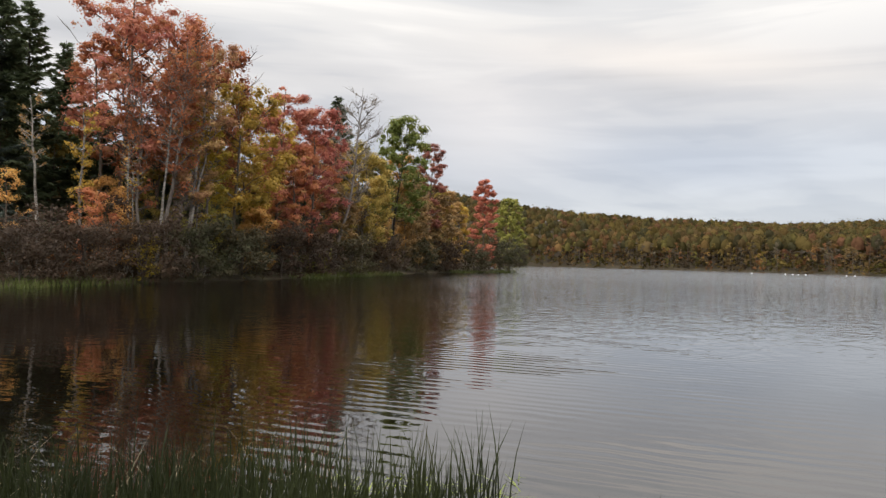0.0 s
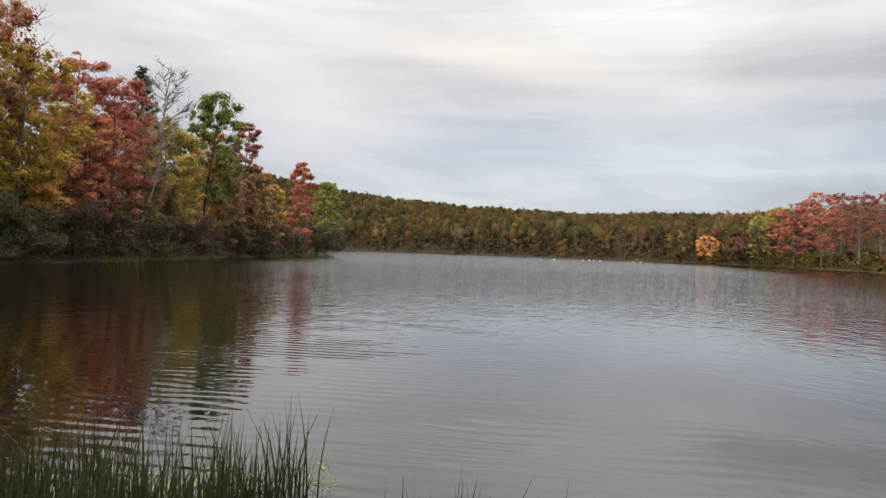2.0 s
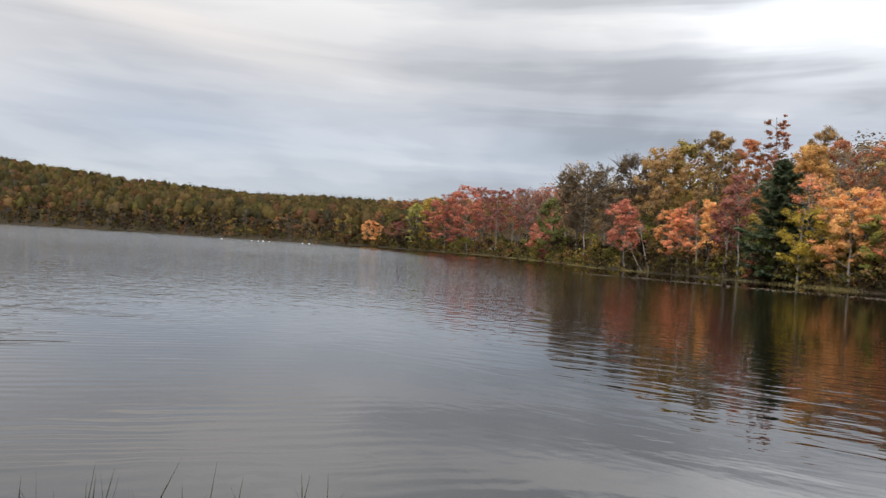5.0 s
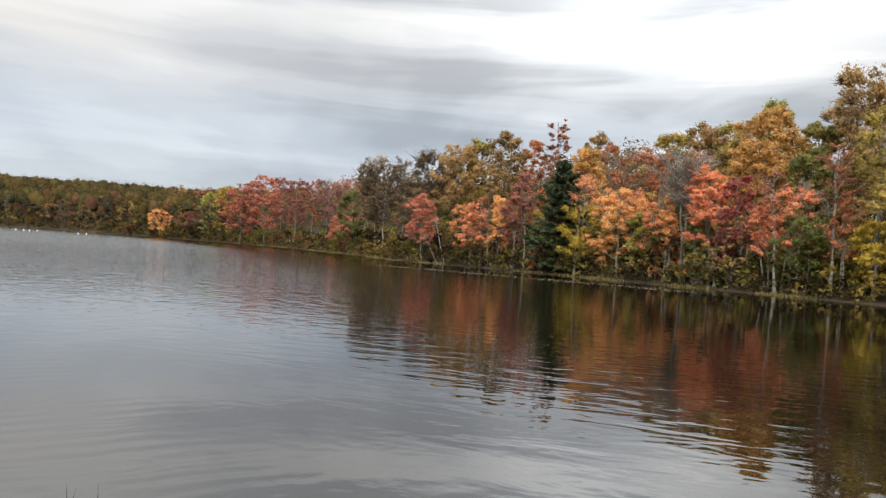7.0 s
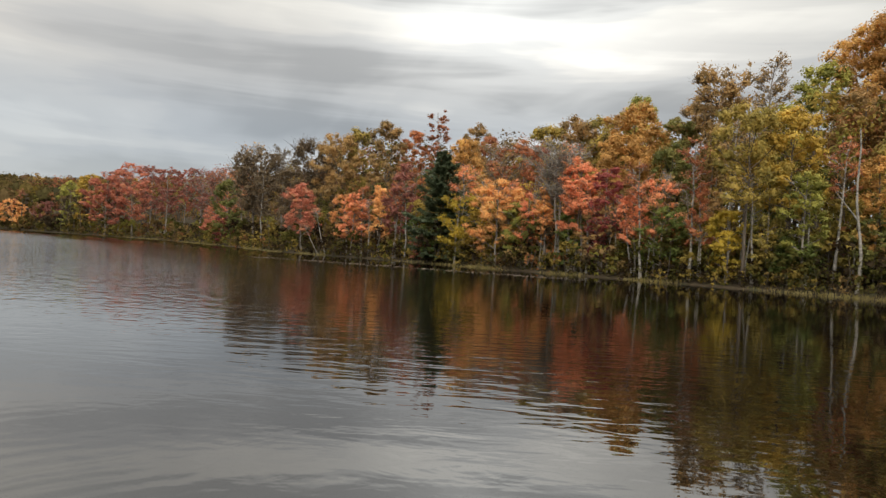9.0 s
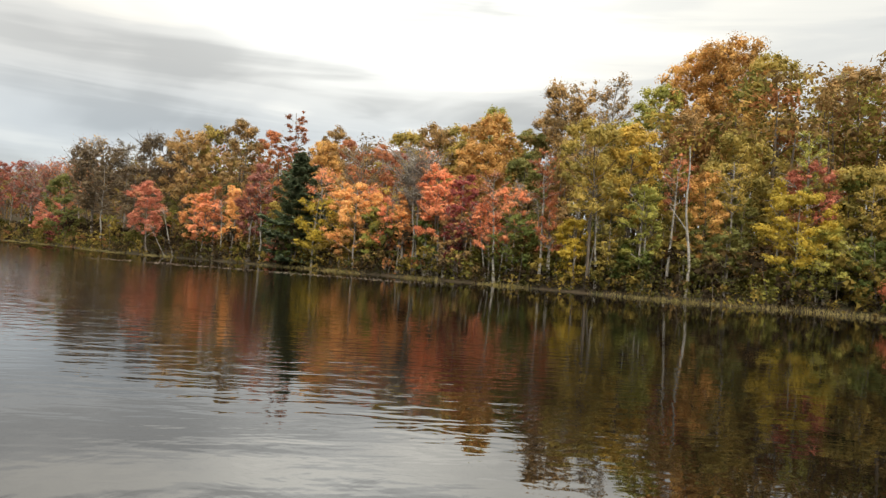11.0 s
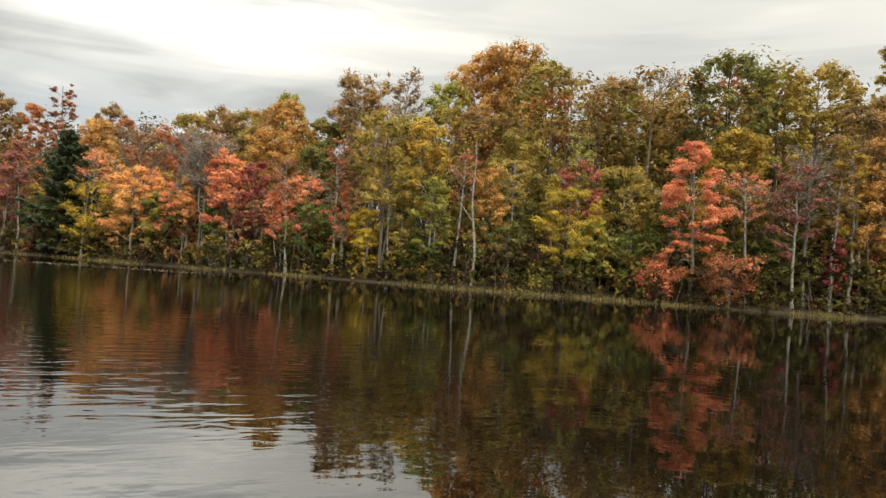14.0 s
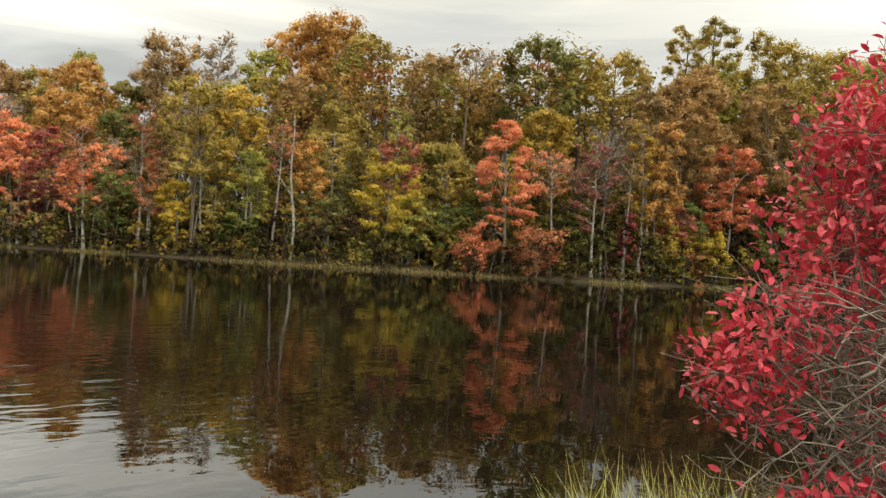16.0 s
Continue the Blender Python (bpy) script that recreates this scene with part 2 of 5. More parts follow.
FLOATING = leaf_material("fallen_leaves", [(0.14, 0.10, 0.07), (0.26, 0.19, 0.14), (0.38, 0.28, 0.22)], 0.0)
EARTH = surface("leaf_strewn_earth", (0.03, 0.023, 0.014), (0.075, 0.053, 0.03), 2.0, 0.95, 0.6, (1, 1, 1), (0.05, 0.047, 0.02))

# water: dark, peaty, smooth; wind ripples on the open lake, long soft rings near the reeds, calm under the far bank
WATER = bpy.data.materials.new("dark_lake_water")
t = nodes_of(WATER)
tc = t.nodes.new("ShaderNodeTexCoord")
p = tc.outputs["Object"]
sp = t.nodes.new("ShaderNodeSeparateXYZ")
link(t, p, sp.inputs[0])
chop = noise_tex(t, mapped(t, p, (1.5, 0.85, 1), 8), 1.0, 3.0, 0.5, 0.6)
fine_chop = noise_tex(t, mapped(t, p, (1.6, 2.6, 1), -6), 1.0, 3.0, 0.55, 0.4)
ring = t.nodes.new("ShaderNodeTexWave")
ring.wave_type, ring.bands_direction, ring.wave_profile = "BANDS", "Y", "SIN"
ring.inputs["Scale"].default_value, ring.inputs["Distortion"].default_value = 0.95, 3.5
ring.inputs["Detail"].default_value, ring.inputs["Detail Scale"].default_value = 2.0, 0.9
link(t, mapped(t, p, (1, 1, 1), 6), ring.inputs["Vector"])
gust = ramp(t, noise_tex(t, mapped(t, p, (0.010, 0.022, 1), 10, (0.3, 0.1, 0)), 1.0, 2.0), [(0.38, (0, 0, 0)), (0.62, (1, 1, 1))])
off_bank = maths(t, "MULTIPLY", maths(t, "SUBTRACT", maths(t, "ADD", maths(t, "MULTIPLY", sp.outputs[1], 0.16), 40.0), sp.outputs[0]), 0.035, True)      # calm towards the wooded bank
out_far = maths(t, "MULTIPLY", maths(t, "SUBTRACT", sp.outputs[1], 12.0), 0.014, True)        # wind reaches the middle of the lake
wind = maths(t, "MULTIPLY", maths(t, "MULTIPLY", off_bank, out_far), maths(t, "ADD", maths(t, "MULTIPLY", gust, 0.55), 0.45))
left_bay = maths(t, "MULTIPLY", maths(t, "SUBTRACT", 3.5, sp.outputs[0]), 0.16, True)
left_bay = maths(t, "MULTIPLY", left_bay, ramp(t, maths(t, "MULTIPLY", maths(t, "ADD", sp.outputs[0], 9.0), 0.1), [(0.1, (0.22, 0.22, 0.22)), (0.8, (1, 1, 1))]))
close_in = maths(t, "MULTIPLY", maths(t, "SUBTRACT", 34.0, sp.outputs[1]), 0.05, True)
patches = ramp(t, noise_tex(t, mapped(t, p, (0.10, 0.22, 1), 20), 1.0, 2.0), [(0.36, (0.35, 0.35, 0.35)), (0.64, (1, 1, 1))])
broken = ramp(t, noise_tex(t, mapped(t, p, (0.35, 0.9, 1), 6), 1.0, 2.0), [(0.36, (0.15, 0.15, 0.15)), (0.6, (1, 1, 1))])
rings = maths(t, "MULTIPLY", maths(t, "MULTIPLY", maths(t, "MULTIPLY", patches, broken), close_in), maths(t, "ADD", maths(t, "MULTIPLY", left_bay, 0.0082), 0.0002))
wavelet = noise_tex(t, mapped(t, p, (0.9, 2.5, 1), 52), 1.0, 2.0, 0.5, 0.3)
right_bay = ramp(t, maths(t, "MULTIPLY", sp.outputs[0], 0.022), [(0.05, (0.1, 0.1, 0.1)), (0.22, (1, 1, 1)), (0.55, (0.22, 0.22, 0.22)), (1.0, (0.05, 0.05, 0.05))])
height = maths(t, "ADD", maths(t, "MULTIPLY", chop, maths(t, "ADD", maths(t, "MULTIPLY", wind, 0.16), 0.003)),
               maths(t, "ADD", maths(t, "MULTIPLY", fine_chop, maths(t, "ADD", maths(t, "MULTIPLY", wind, 0.085), 0.0012)),
                     maths(t, "ADD", maths(t, "MULTIPLY", ring.outputs["Fac"], rings), maths(t, "MULTIPLY", wavelet, maths(t, "MULTIPLY", maths(t, "MULTIPLY", right_bay, maths(t, "MULTIPLY", maths(t, "ADD", sp.outputs[1], 1.0), 0.14, True)), 0.013)))))
# far water's bump tilted to fit the camera's view, so it reflects sky
reach = maths(t, "SUBTRACT", sp.outputs[1], 90.0)
view_tilt = maths(t, "ADD", reach, maths(t, "SQRT", maths(t, "ADD", maths(t, "MULTIPLY", reach, reach), 1600.0)))
height = maths(t, "ADD", height, maths(t, "MULTIPLY", view_tilt, 0.022))
bp = t.nodes.new("ShaderNodeBump")
bp.inputs["Strength"].default_value, bp.inputs["Distance"].default_value = 1.0, 1.0
link(t, height, bp.inputs["Height"])
wb = t.nodes.new("ShaderNodeBsdfPrincipled")
wb.inputs["Base Color"].default_value = (0.004, 0.003, 0.002, 1)
# painted reflection: IOR raised on open water, cut low beside both wooded banks
mirror_off_bank = ramp(t, maths(t, "ADD", maths(t, "MULTIPLY", maths(t, "SUBTRACT", maths(t, "ADD", maths(t, "MULTIPLY", sp.outputs[1], 0.35), 6.5), sp.outputs[0]), 0.12), 0.45), [(0.1, (0, 0, 0)), (0.75, (1, 1, 1))])
mirror_off_point = ramp(t, maths(t, "MULTIPLY", maths(t, "ADD", sp.outputs[0], maths(t, "ADD", maths(t, "MULTIPLY", sp.outputs[1], 0.22), 12.0)), 0.08), [(0.2, (0, 0, 0)), (1.0, (1, 1, 1))])
painted_mirror = maths(t, "MULTIPLY", maths(t, "MULTIPLY", mirror_off_bank, mirror_off_point), off_bank)
link(t, maths(t, "ADD", maths(t, "MULTIPLY", painted_mirror, 1.02), 1.14), wb.inputs["IOR"])
far_out = maths(t, "MULTIPLY", maths(t, "SUBTRACT", sp.outputs[1], 28.0), 0.012, True)
link(t, maths(t, "ADD", maths(t, "MULTIPLY", wind, maths(t, "ADD", maths(t, "MULTIPLY", far_out, 0.09), 0.012)), 0.006), wb.inputs["Roughness"])
link(t, bp.outputs[0], wb.inputs["Normal"])
o = t.nodes.new("ShaderNodeOutputMaterial")
link(t, wb.outputs[0], o.inputs["Surface"])

# ---- the lie of the land ----
# the lake's outline, walked clockwise from the viewer's bank; metres
LAKE = np.array([
    (-36, 18), (-36, 32), (-35, 45), (-34, 56), (-35, 80), (-36, 105), (-34, 128), (-31, 146), (-38, 158), (-90, 200), (-150, 290), (-140, 420),
    (-70, 460), (-30, 448), (0, 425), (35, 385), (70, 330), (86, 290), (90, 244), (92, 205), (91, 178), (78, 130), (66, 95), (66, 75),
    (65, 58), (63, 45), (63, 33), (61, 22), (60, 12), (61, 4), (60, -6), (60, -14), (65, -26), (70, -45), (40, -42), (14, -16),
    (5.4, -3.6), (3.7, -1.0), (3.0, 0.6), (2.0, 2.2), (0, 3.2), (-2.5, 3.9), (-5, 4.4), (-10, 4.8), (-22, 7),
], float)


def shore_distance(x, y):
    """Metres from the waterline: positive on land, negative in the lake."""
    x, y = np.atleast_1d(np.asarray(x, float)), np.atleast_1d(np.asarray(y, float))
    best, inside = np.full(x.shape, 1e9), np.zeros(x.shape, bool)
    for (ax, ay), (bx, by) in zip(LAKE, np.roll(LAKE, -1, 0)):
        dx, dy = bx - ax, by - ay
        k = np.clip(((x - ax) * dx + (y - ay) * dy) / (dx * dx + dy * dy), 0, 1)
        best = np.minimum(best, np.hypot(x - ax - k * dx, y - ay - k * dy))
        if ay != by:
            inside ^= ((ay > y) != (by > y)) & (x < dx * (y - ay) / dy + ax)
    return np.where(inside, -best, best)


def step(a, b, v):
    k = np.clip((v - a) / (b - a), 0, 1)
    return k * k * (3 - 2 * k)


def ground_z(x, y):
    """Height of the ground over the lake's water, for arrays of places."""
    x, y = np.atleast_1d(np.asarray(x, float)), np.atleast_1d(np.asarray(y, float))
    s = shore_distance(x, y)
    turn, away = np.degrees(np.arctan2(x, y)), np.hypot(x, y)
    slope = np.interp(turn, [-180, -60, -30, -22, -8, 8, 20, 32, 60, 100, 140, 180], [0.02, 0.03, 0.05, 0.27, 0.185, 0.11, 0.10, 0.13, 0.10, 0.07, 0.03, 0.02])
    top = np.interp(turn, [-180, -60, -30, -18, -10, 0, 10, 20, 30, 45, 70, 110, 140, 180], [3, 6, 46, 86, 58, 42, 40, 34, 34, 30, 24, 16, 5, 3])
    near = step(25, 60, away)
    hill = top * np.tanh(np.maximum(s - 3, 0) * slope / top) * near
    bank = 0.08 * np.clip(s, 0, 0.5) + 0.41 * step(0, 3.0, s) + 0.25 * step(3, 12, s) * near
    roll = 0.5 * np.sin(x * 0.11 + 1.3) * np.sin(y * 0.09) * step(6, 30, s) * near
    return np.where(s > 0, bank + hill + roll, -1.6 * step(0, 7, -s) - 0.08 * np.clip(-s, 0, 0.5))


def mesh_of(name, verts, faces, material, smooth=False):
    """A mesh from arrays; faces all have the same number of corners."""
    verts, faces = np.asarray(verts, np.float32), np.asarray(faces, np.int32)
    me = bpy.data.meshes.new(name)
    n, k = faces.shape
    me.vertices.add(len(verts))
    me.vertices.foreach_set("co", verts.ravel())
    me.loops.add(n * k)
    me.loops.foreach_set("vertex_index", faces.ravel())
    me.polygons.add(n)
    me.polygons.foreach_set("loop_start", np.arange(0, n * k, k, dtype=np.int32))
    if smooth:
        me.polygons.foreach_set("use_smooth", np.ones(n, bool))
    me.materials.append(material)
    me.update(calc_edges=True)
    return me


def part(name, me, parent, label=""):
    ob = new(name, me)
    ob.parent = parent
    return tagged(ob, label)


def grid_faces(rows, cols, wrap):
    i, j = np.meshgrid(np.arange(rows - 1), np.arange(cols if wrap else cols - 1), indexing="ij")
    k = (j + 1) % cols
    return np.stack([i * cols + j, i * cols + k, (i + 1) * cols + k, (i + 1) * cols + j], -1).reshape(-1, 4)


rings = np.concatenate([[0.05], np.geomspace(0.6, 3500, 150)])
turns = np.linspace(0, 2 * np.pi, 270, endpoint=False)
gx, gy = np.outer(rings, np.sin(turns)).ravel(), np.outer(rings, np.cos(turns)).ravel()
ground = new("ground", mesh_of("ground", np.stack([gx, gy, ground_z(gx, gy)], 1), grid_faces(len(rings), len(turns), True)[:, ::-1], EARTH, True))
tagged(ground, "brown leaf-strewn forest soil rising into wooded hills", "ground", kind="structure")
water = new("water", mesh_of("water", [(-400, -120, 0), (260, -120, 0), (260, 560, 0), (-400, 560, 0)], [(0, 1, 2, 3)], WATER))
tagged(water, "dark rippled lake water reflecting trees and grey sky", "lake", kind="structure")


# ---- trees ----
def tubes(paths, sides):
    """Tapered tubes along paths of (points, radii)."""
    vs, fs, base = [], [], 0
    a = np.linspace(0, 2 * np.pi, sides, endpoint=False)
    for pts, rad in paths:
        pts = np.asarray(pts, float)
        d = np.gradient(pts, axis=0)
        d /= np.linalg.norm(d, axis=1, keepdims=True) + 1e-9
        ref = np.where(np.abs(d[:, 2:3]) > 0.9, (1.0, 0, 0), (0, 0, 1.0))
        u = np.cross(d, ref)
        u /= np.linalg.norm(u, axis=1, keepdims=True) + 1e-9
        w = np.cross(d, u)
        ring = pts[:, None] + np.asarray(rad)[:, None, None] * (u[:, None] * np.cos(a)[None, :, None] + w[:, None] * np.sin(a)[None, :, None])
        vs.append(ring.reshape(-1, 3))
        fs.append(grid_faces(len(pts), sides, True) + base)
        base += len(pts) * sides
    return np.concatenate(vs), np.concatenate(fs)


def clumps(rng, centres, spread, flat, count, size):
    """Leaves in many rounded clumps: large ones in the heart of a clump, small ones on its ragged outside, few below."""
    wide = spread * rng.uniform(0.5, 1.35, len(centres))
    which = rng.choice(len(centres), count, p=wide ** 2 / (wide ** 2).sum())
    off = rng.normal(0, 1, (count, 3))
    off[:, 2] = np.where((off[:, 2] < 0) & (rng.random(count) < 0.5), -off[:, 2], off[:, 2])
    off /= np.linalg.norm(off, axis=1, keepdims=True) + 1e-6
    heart = rng.random(count) < 0.3
    far = np.where(heart, rng.uniform(0.1, 0.6, count), 1.0 - 0.45 * rng.random(count) ** 1.6 + np.abs(rng.normal(0, 0.11, count)))
    c = centres[which] + off * (far * wide[which])[:, None] * np.array((1, 1, flat))
    v, f = leaves_at(rng, c, size, off * 2.0)
    big = np.where(heart, 1.9, 1.0)[:, None, None]
    return ((v.reshape(-1, 3, 3) - c[:, None]) * big + c[:, None]).reshape(-1, 3), f


def leaves_at(rng, c, size, lean_out=None):
    """One small leaf at each place; leaves of a spray face out of it, more or less."""
    count = len(c)
    n = rng.normal(0, 0.42, (count, 3)) + np.array((0, 0, 0.4))
    if lean_out is not None:
        n += lean_out * 1.0
    n /= np.linalg.norm(n, axis=1, keepdims=True)
    t = np.cross(n, rng.normal(0, 1, (count, 3)))
    t /= np.linalg.norm(t, axis=1, keepdims=True) + 1e-9
    b = np.cross(n, t)
    s = size * rng.uniform(0.6, 1.35, (count, 1))
    v = np.stack([c + t * s * 0.72, c - t * s * 0.45 + b * s * 0.48, c - t * s * 0.45 - b * s * 0.48], 1).reshape(-1, 3)
    return v, np.arange(count * 3).reshape(-1, 3)


SEED = [100]


def rng_next():
    SEED[0] += 1
    return np.random.default_rng(SEED[0])


def crown_shape(style, k):
    """How wide the crown is at k, 0 at its foot and 1 at its top."""
    if style == "round":
        return np.sqrt(np.clip(1 - np.abs(2 * k - 0.8) ** 2.3 / 1.62, 0.08, 1))
    if style == "high":
        return np.clip(0.45 + 0.75 * k - 0.75 * np.clip(k - 0.65, 0, 1) * 2.0, 0.15, 1)
    return np.clip(1.05 - 0.85 * k, 0.15, 1)      # cone


def broadleaf(name, x, y, top, width, hue, foot, density, style, bark, lean=0.0, twigs=1.0, stems=1, what="tree", grain=1.0):
    """A leafy or half-bare tree: trunk with limbs and twigs, and a crown of leaves in uneven sprays."""
    rng = rng_next()
    z0 = float(ground_z(x, y)[0]) - 0.15
    h, r, away = max(top - z0, 1.0), width * (0.56 if name == "oak_tree" else 0.48), math.hypot(x, y)
    dark = BARK[bark]
    side = np.array((math.cos(math.atan2(x, y)), -math.sin(math.atan2(x, y)), 0.0))      # towards the viewer's right
    base_r = 0.0095 * h + 0.02
    thick, thin, centres = [], [], []
    for stem in range(stems):
        lx, ly = rng.normal(0, 0.03 * h, 2) * (1 + 1.2 * (stems > 1))
        ks = np.linspace(0, 1, 9)
        wob = np.cumsum(rng.normal(0, 0.006 * h, (9, 2)), 0)
        wob[0] = 0
        trunk = np.stack([lx * ks ** 1.3 + wob[:, 0], ly * ks ** 1.3 + wob[:, 1], h * 0.97 * ks], 1) + side * (lean * ks ** 0.9)[:, None]
        rad = base_r * (1 - 0.9 * ks ** 0.8) + 0.02
        rad[0] *= 1.35
        thick.append((trunk, rad))
        limbs = int((9 + h * 0.45) * (1.35 if twigs > 1 else 1) / stems ** 0.5)
        for i in range(limbs):
            k = foot + (0.97 - foot) * ((i + rng.random()) / limbs) ** 0.9
            kk = (k - foot) / (1 - foot)
            turn = i * 2.4 + rng.normal(0, 0.5)
            reach = r * float(crown_shape(style, kk)) * rng.uniform(0.7, 1.12)
            rise = rng.uniform(0.35, 1.0) * (0.5 + 0.9 * kk)
            p0 = np.array([np.interp(k, ks, trunk[:, j]) for j in range(3)])
            p0[2] -= min(reach * rise * 0.7, p0[2] * 0.3)
            p0[:2] = [np.interp(p0[2] / (h * 0.97), ks, trunk[:, j]) for j in range(2)]
            u = np.linspace(0, 1, 4)
            way = np.array((math.cos(turn), math.sin(turn)))
            limb = np.stack([p0[0] + way[0] * reach * u, p0[1] + way[1] * reach * u, p0[2] + reach * rise * u ** 0.8], 1)
            limb[1:] += rng.normal(0, 0.05 * reach + 0.03, (3, 3))
            lr = float(np.interp(k, ks, rad)) * rng.uniform(0.35, 0.6) * (1.5 if twigs > 1 else 1)
            thick.append((limb, lr * (1 - 0.8 * u) + 0.012))
            for j in range(int((2.4 if (away > 90 or density > 0.6) and twigs <= 1 else 4 if twigs <= 1 else 8) * (0.7 + 0.6 * rng.random()))):
                q = rng.uniform(0.25, 1.0)
                s0 = np.array([np.interp(q, u, limb[:, n]) for n in range(3)])
                yaw = turn + rng.normal(0, 0.9)
                ln = reach * rng.uniform(0.22, 0.5) + 0.3
                up_ = rng.uniform(0.1, 0.9)
                s1 = s0 + np.array((math.cos(yaw) * ln, math.sin(yaw) * ln, up_ * ln))
                mid = (s0 + s1) / 2 + rng.normal(0, 0.08 * ln, 3)
                thin.append((np.array([s0, mid, s1]), np.array((0.035, 0.025, 0.010)) * (0.6 + h / 30) * (0.6 + away / 130)))
                centres += [s1, mid]
                if twigs > 1:
                    for _ in range(3):
                        e = mid + (s1 - mid) * rng.random() + rng.normal(0, 0.3 * ln, 3) + np.array((0, 0, 0.35 * ln))
                        thin.append((np.array([mid, (mid + e) / 2 + rng.normal(0, 0.04 * ln, 3), e]), np.array((0.018, 0.014, 0.008)) * (0.6 + away / 110)))
                        centres.append(e)
            centres.append(limb[-1])
    tree = tagged(new(name), kind="", group="")
    tree.location = (x, y, z0)
    v, f = tubes(thick[:1], 8)
    trunk_part = part("trunk", mesh_of("trunk", v, f, dark, True), tree)
    v, f = tubes(thick[1:] + thin, 3 if away > 45 else 4)
    tagged(part("branchwork", mesh_of("branchwork", v, f, dark, True), trunk_part), kind="stuff")
    centres = np.array(centres)
    # further clumps fill the crown out to an uneven dome, with gaps between its masses
    def stem_at(z):
        k = np.clip(z / h, 0, 1)
        return np.stack([lx * k ** 1.3, ly * k ** 1.3], -1) + side[:2] * (lean * k ** 0.9)[:, None]

    if density > 0.35:
        m = int((40 + 9 * r) * density)
        kk = 1 - rng.random(m) ** 1.15
        turn, out_ = rng.random(m) * 6.283, rng.random(m) ** 0.33
        bulge = 0.82 + 0.16 * np.sin(turn * 2 + kk * 5 + rng.random() * 6) + 0.12 * np.sin(turn * 3 - kk * 9 + rng.random() * 6)
        rr = r * crown_shape(style, kk) * out_ * bulge
        hh = foot * h + (h * 0.99 - foot * h) * kk
        extra = np.concatenate([np.stack([np.cos(turn) * rr, np.sin(turn) * rr], 1) + stem_at(hh), hh[:, None]], 1)
        centres = np.concatenate([centres, extra])
    if density > 0.35 and stems == 1:
        # no spray hangs far outside the dome or over its top
        centres[:, 2] = np.minimum(centres[:, 2], h * rng.uniform(0.92, 1.03, len(centres)))
        mid = stem_at(centres[:, 2])
        arm = centres[:, :2] - mid
        room = r * crown_shape(style, np.clip((centres[:, 2] / h - foot) / (1 - foot), 0, 1)) * rng.uniform(0.75, 1.1, len(centres))
        arm *= np.minimum(1, room / (np.linalg.norm(arm, axis=1) + 1e-6))[:, None]
        centres[:, :2] = mid + arm
    size = (0.05 + 0.00105 * away) * grain * (1.0 if density > 0.5 else 0.85)
    area = math.pi * r * h * (1 - foot) / 2
    count = max(60, 3.1 * density * area / (size * size * 0.56))
    size *= min(1.4 if name == "oak_tree" else 1.2, max(1.0, (count / 12500) ** 0.5))
    count, size = int(min(12500, count) * 0.84), size * 1.07
    tiered = name in ("maple_tree", "birch_tree")
    if name == "shrub":
        v, f = clumps(rng, centres, 0.22 + 0.2 * r, 0.8, int(count * 0.8), size)
    else:
        v, f = clumps(rng, centres, 0.2 + (0.125 if density > 0.5 else 0.1) * r, 0.62 if tiered else 0.9, count, size)
    part("crown", mesh_of("crown", v, f, LEAF[hue]), tree)
    return tree


def label_tree(tree, hue, what, density, group):
    state = "with a full crown of" if density > 0.75 else "with a thin crown of" if density > 0.2 else "almost bare with a few"
    return tagged(tree, f"{what} {state} {WORDS[hue]} leaves", "tree", group)


GROUP = ["trees on the wooded bank"]


def maple(x, y, top, width, hue, foot=0.2, density=1.0, lean=0.0):
    t = broadleaf("maple_tree", x, y, top, width, hue, foot, density, "round" if width > 3.5 else "cone", "brown" if x < 0 else "grey", lean)
    return label_tree(t, hue, "slender maple tree", density, GROUP[0])


def oak(x, y, top, width, hue, foot=0.3, density=1.0, lean=0.0):
    thin = density <= 0.65
    t = broadleaf("oak_tree", x, y, top, width, hue, foot, density * (1.25 if thin else 1), "high" if thin else "round", "dark" if hue in ("green", "fern") else "brown", lean, twigs=1.5 if thin else 1.0)
    return label_tree(t, hue, "tall oak tree", density, GROUP[0])


def birch(x, y, top, width, hue, foot=0.3, density=0.4, lean=0.0):
    t = broadleaf("birch_tree", x, y, top, width, hue, foot, density, "high", "pale", lean)
    return label_tree(t, hue, "pale-barked birch tree", density, GROUP[0])


def bare(x, y, top, width, hue, foot=0.4, density=0.1, lean=0.0):
    t = broadleaf("bare_tree", x, y, top, width, hue, foot, density, "high", "grey", lean, twigs=2.0)
    return label_tree(t, hue, "grey leafless tree", 0.1, GROUP[0])


def shrub(x, y, top, width, hue, foot=0.05, density=1.0, lean=0.0):
    t = broadleaf("shrub", x, y, top, width, hue, foot, density * 1.2, "round", "brown", lean, stems=5, grain=0.72)
    return tagged(t, f"low {WORDS[hue]} shrub at the water's edge", "shrub", "shrubs along the shore")


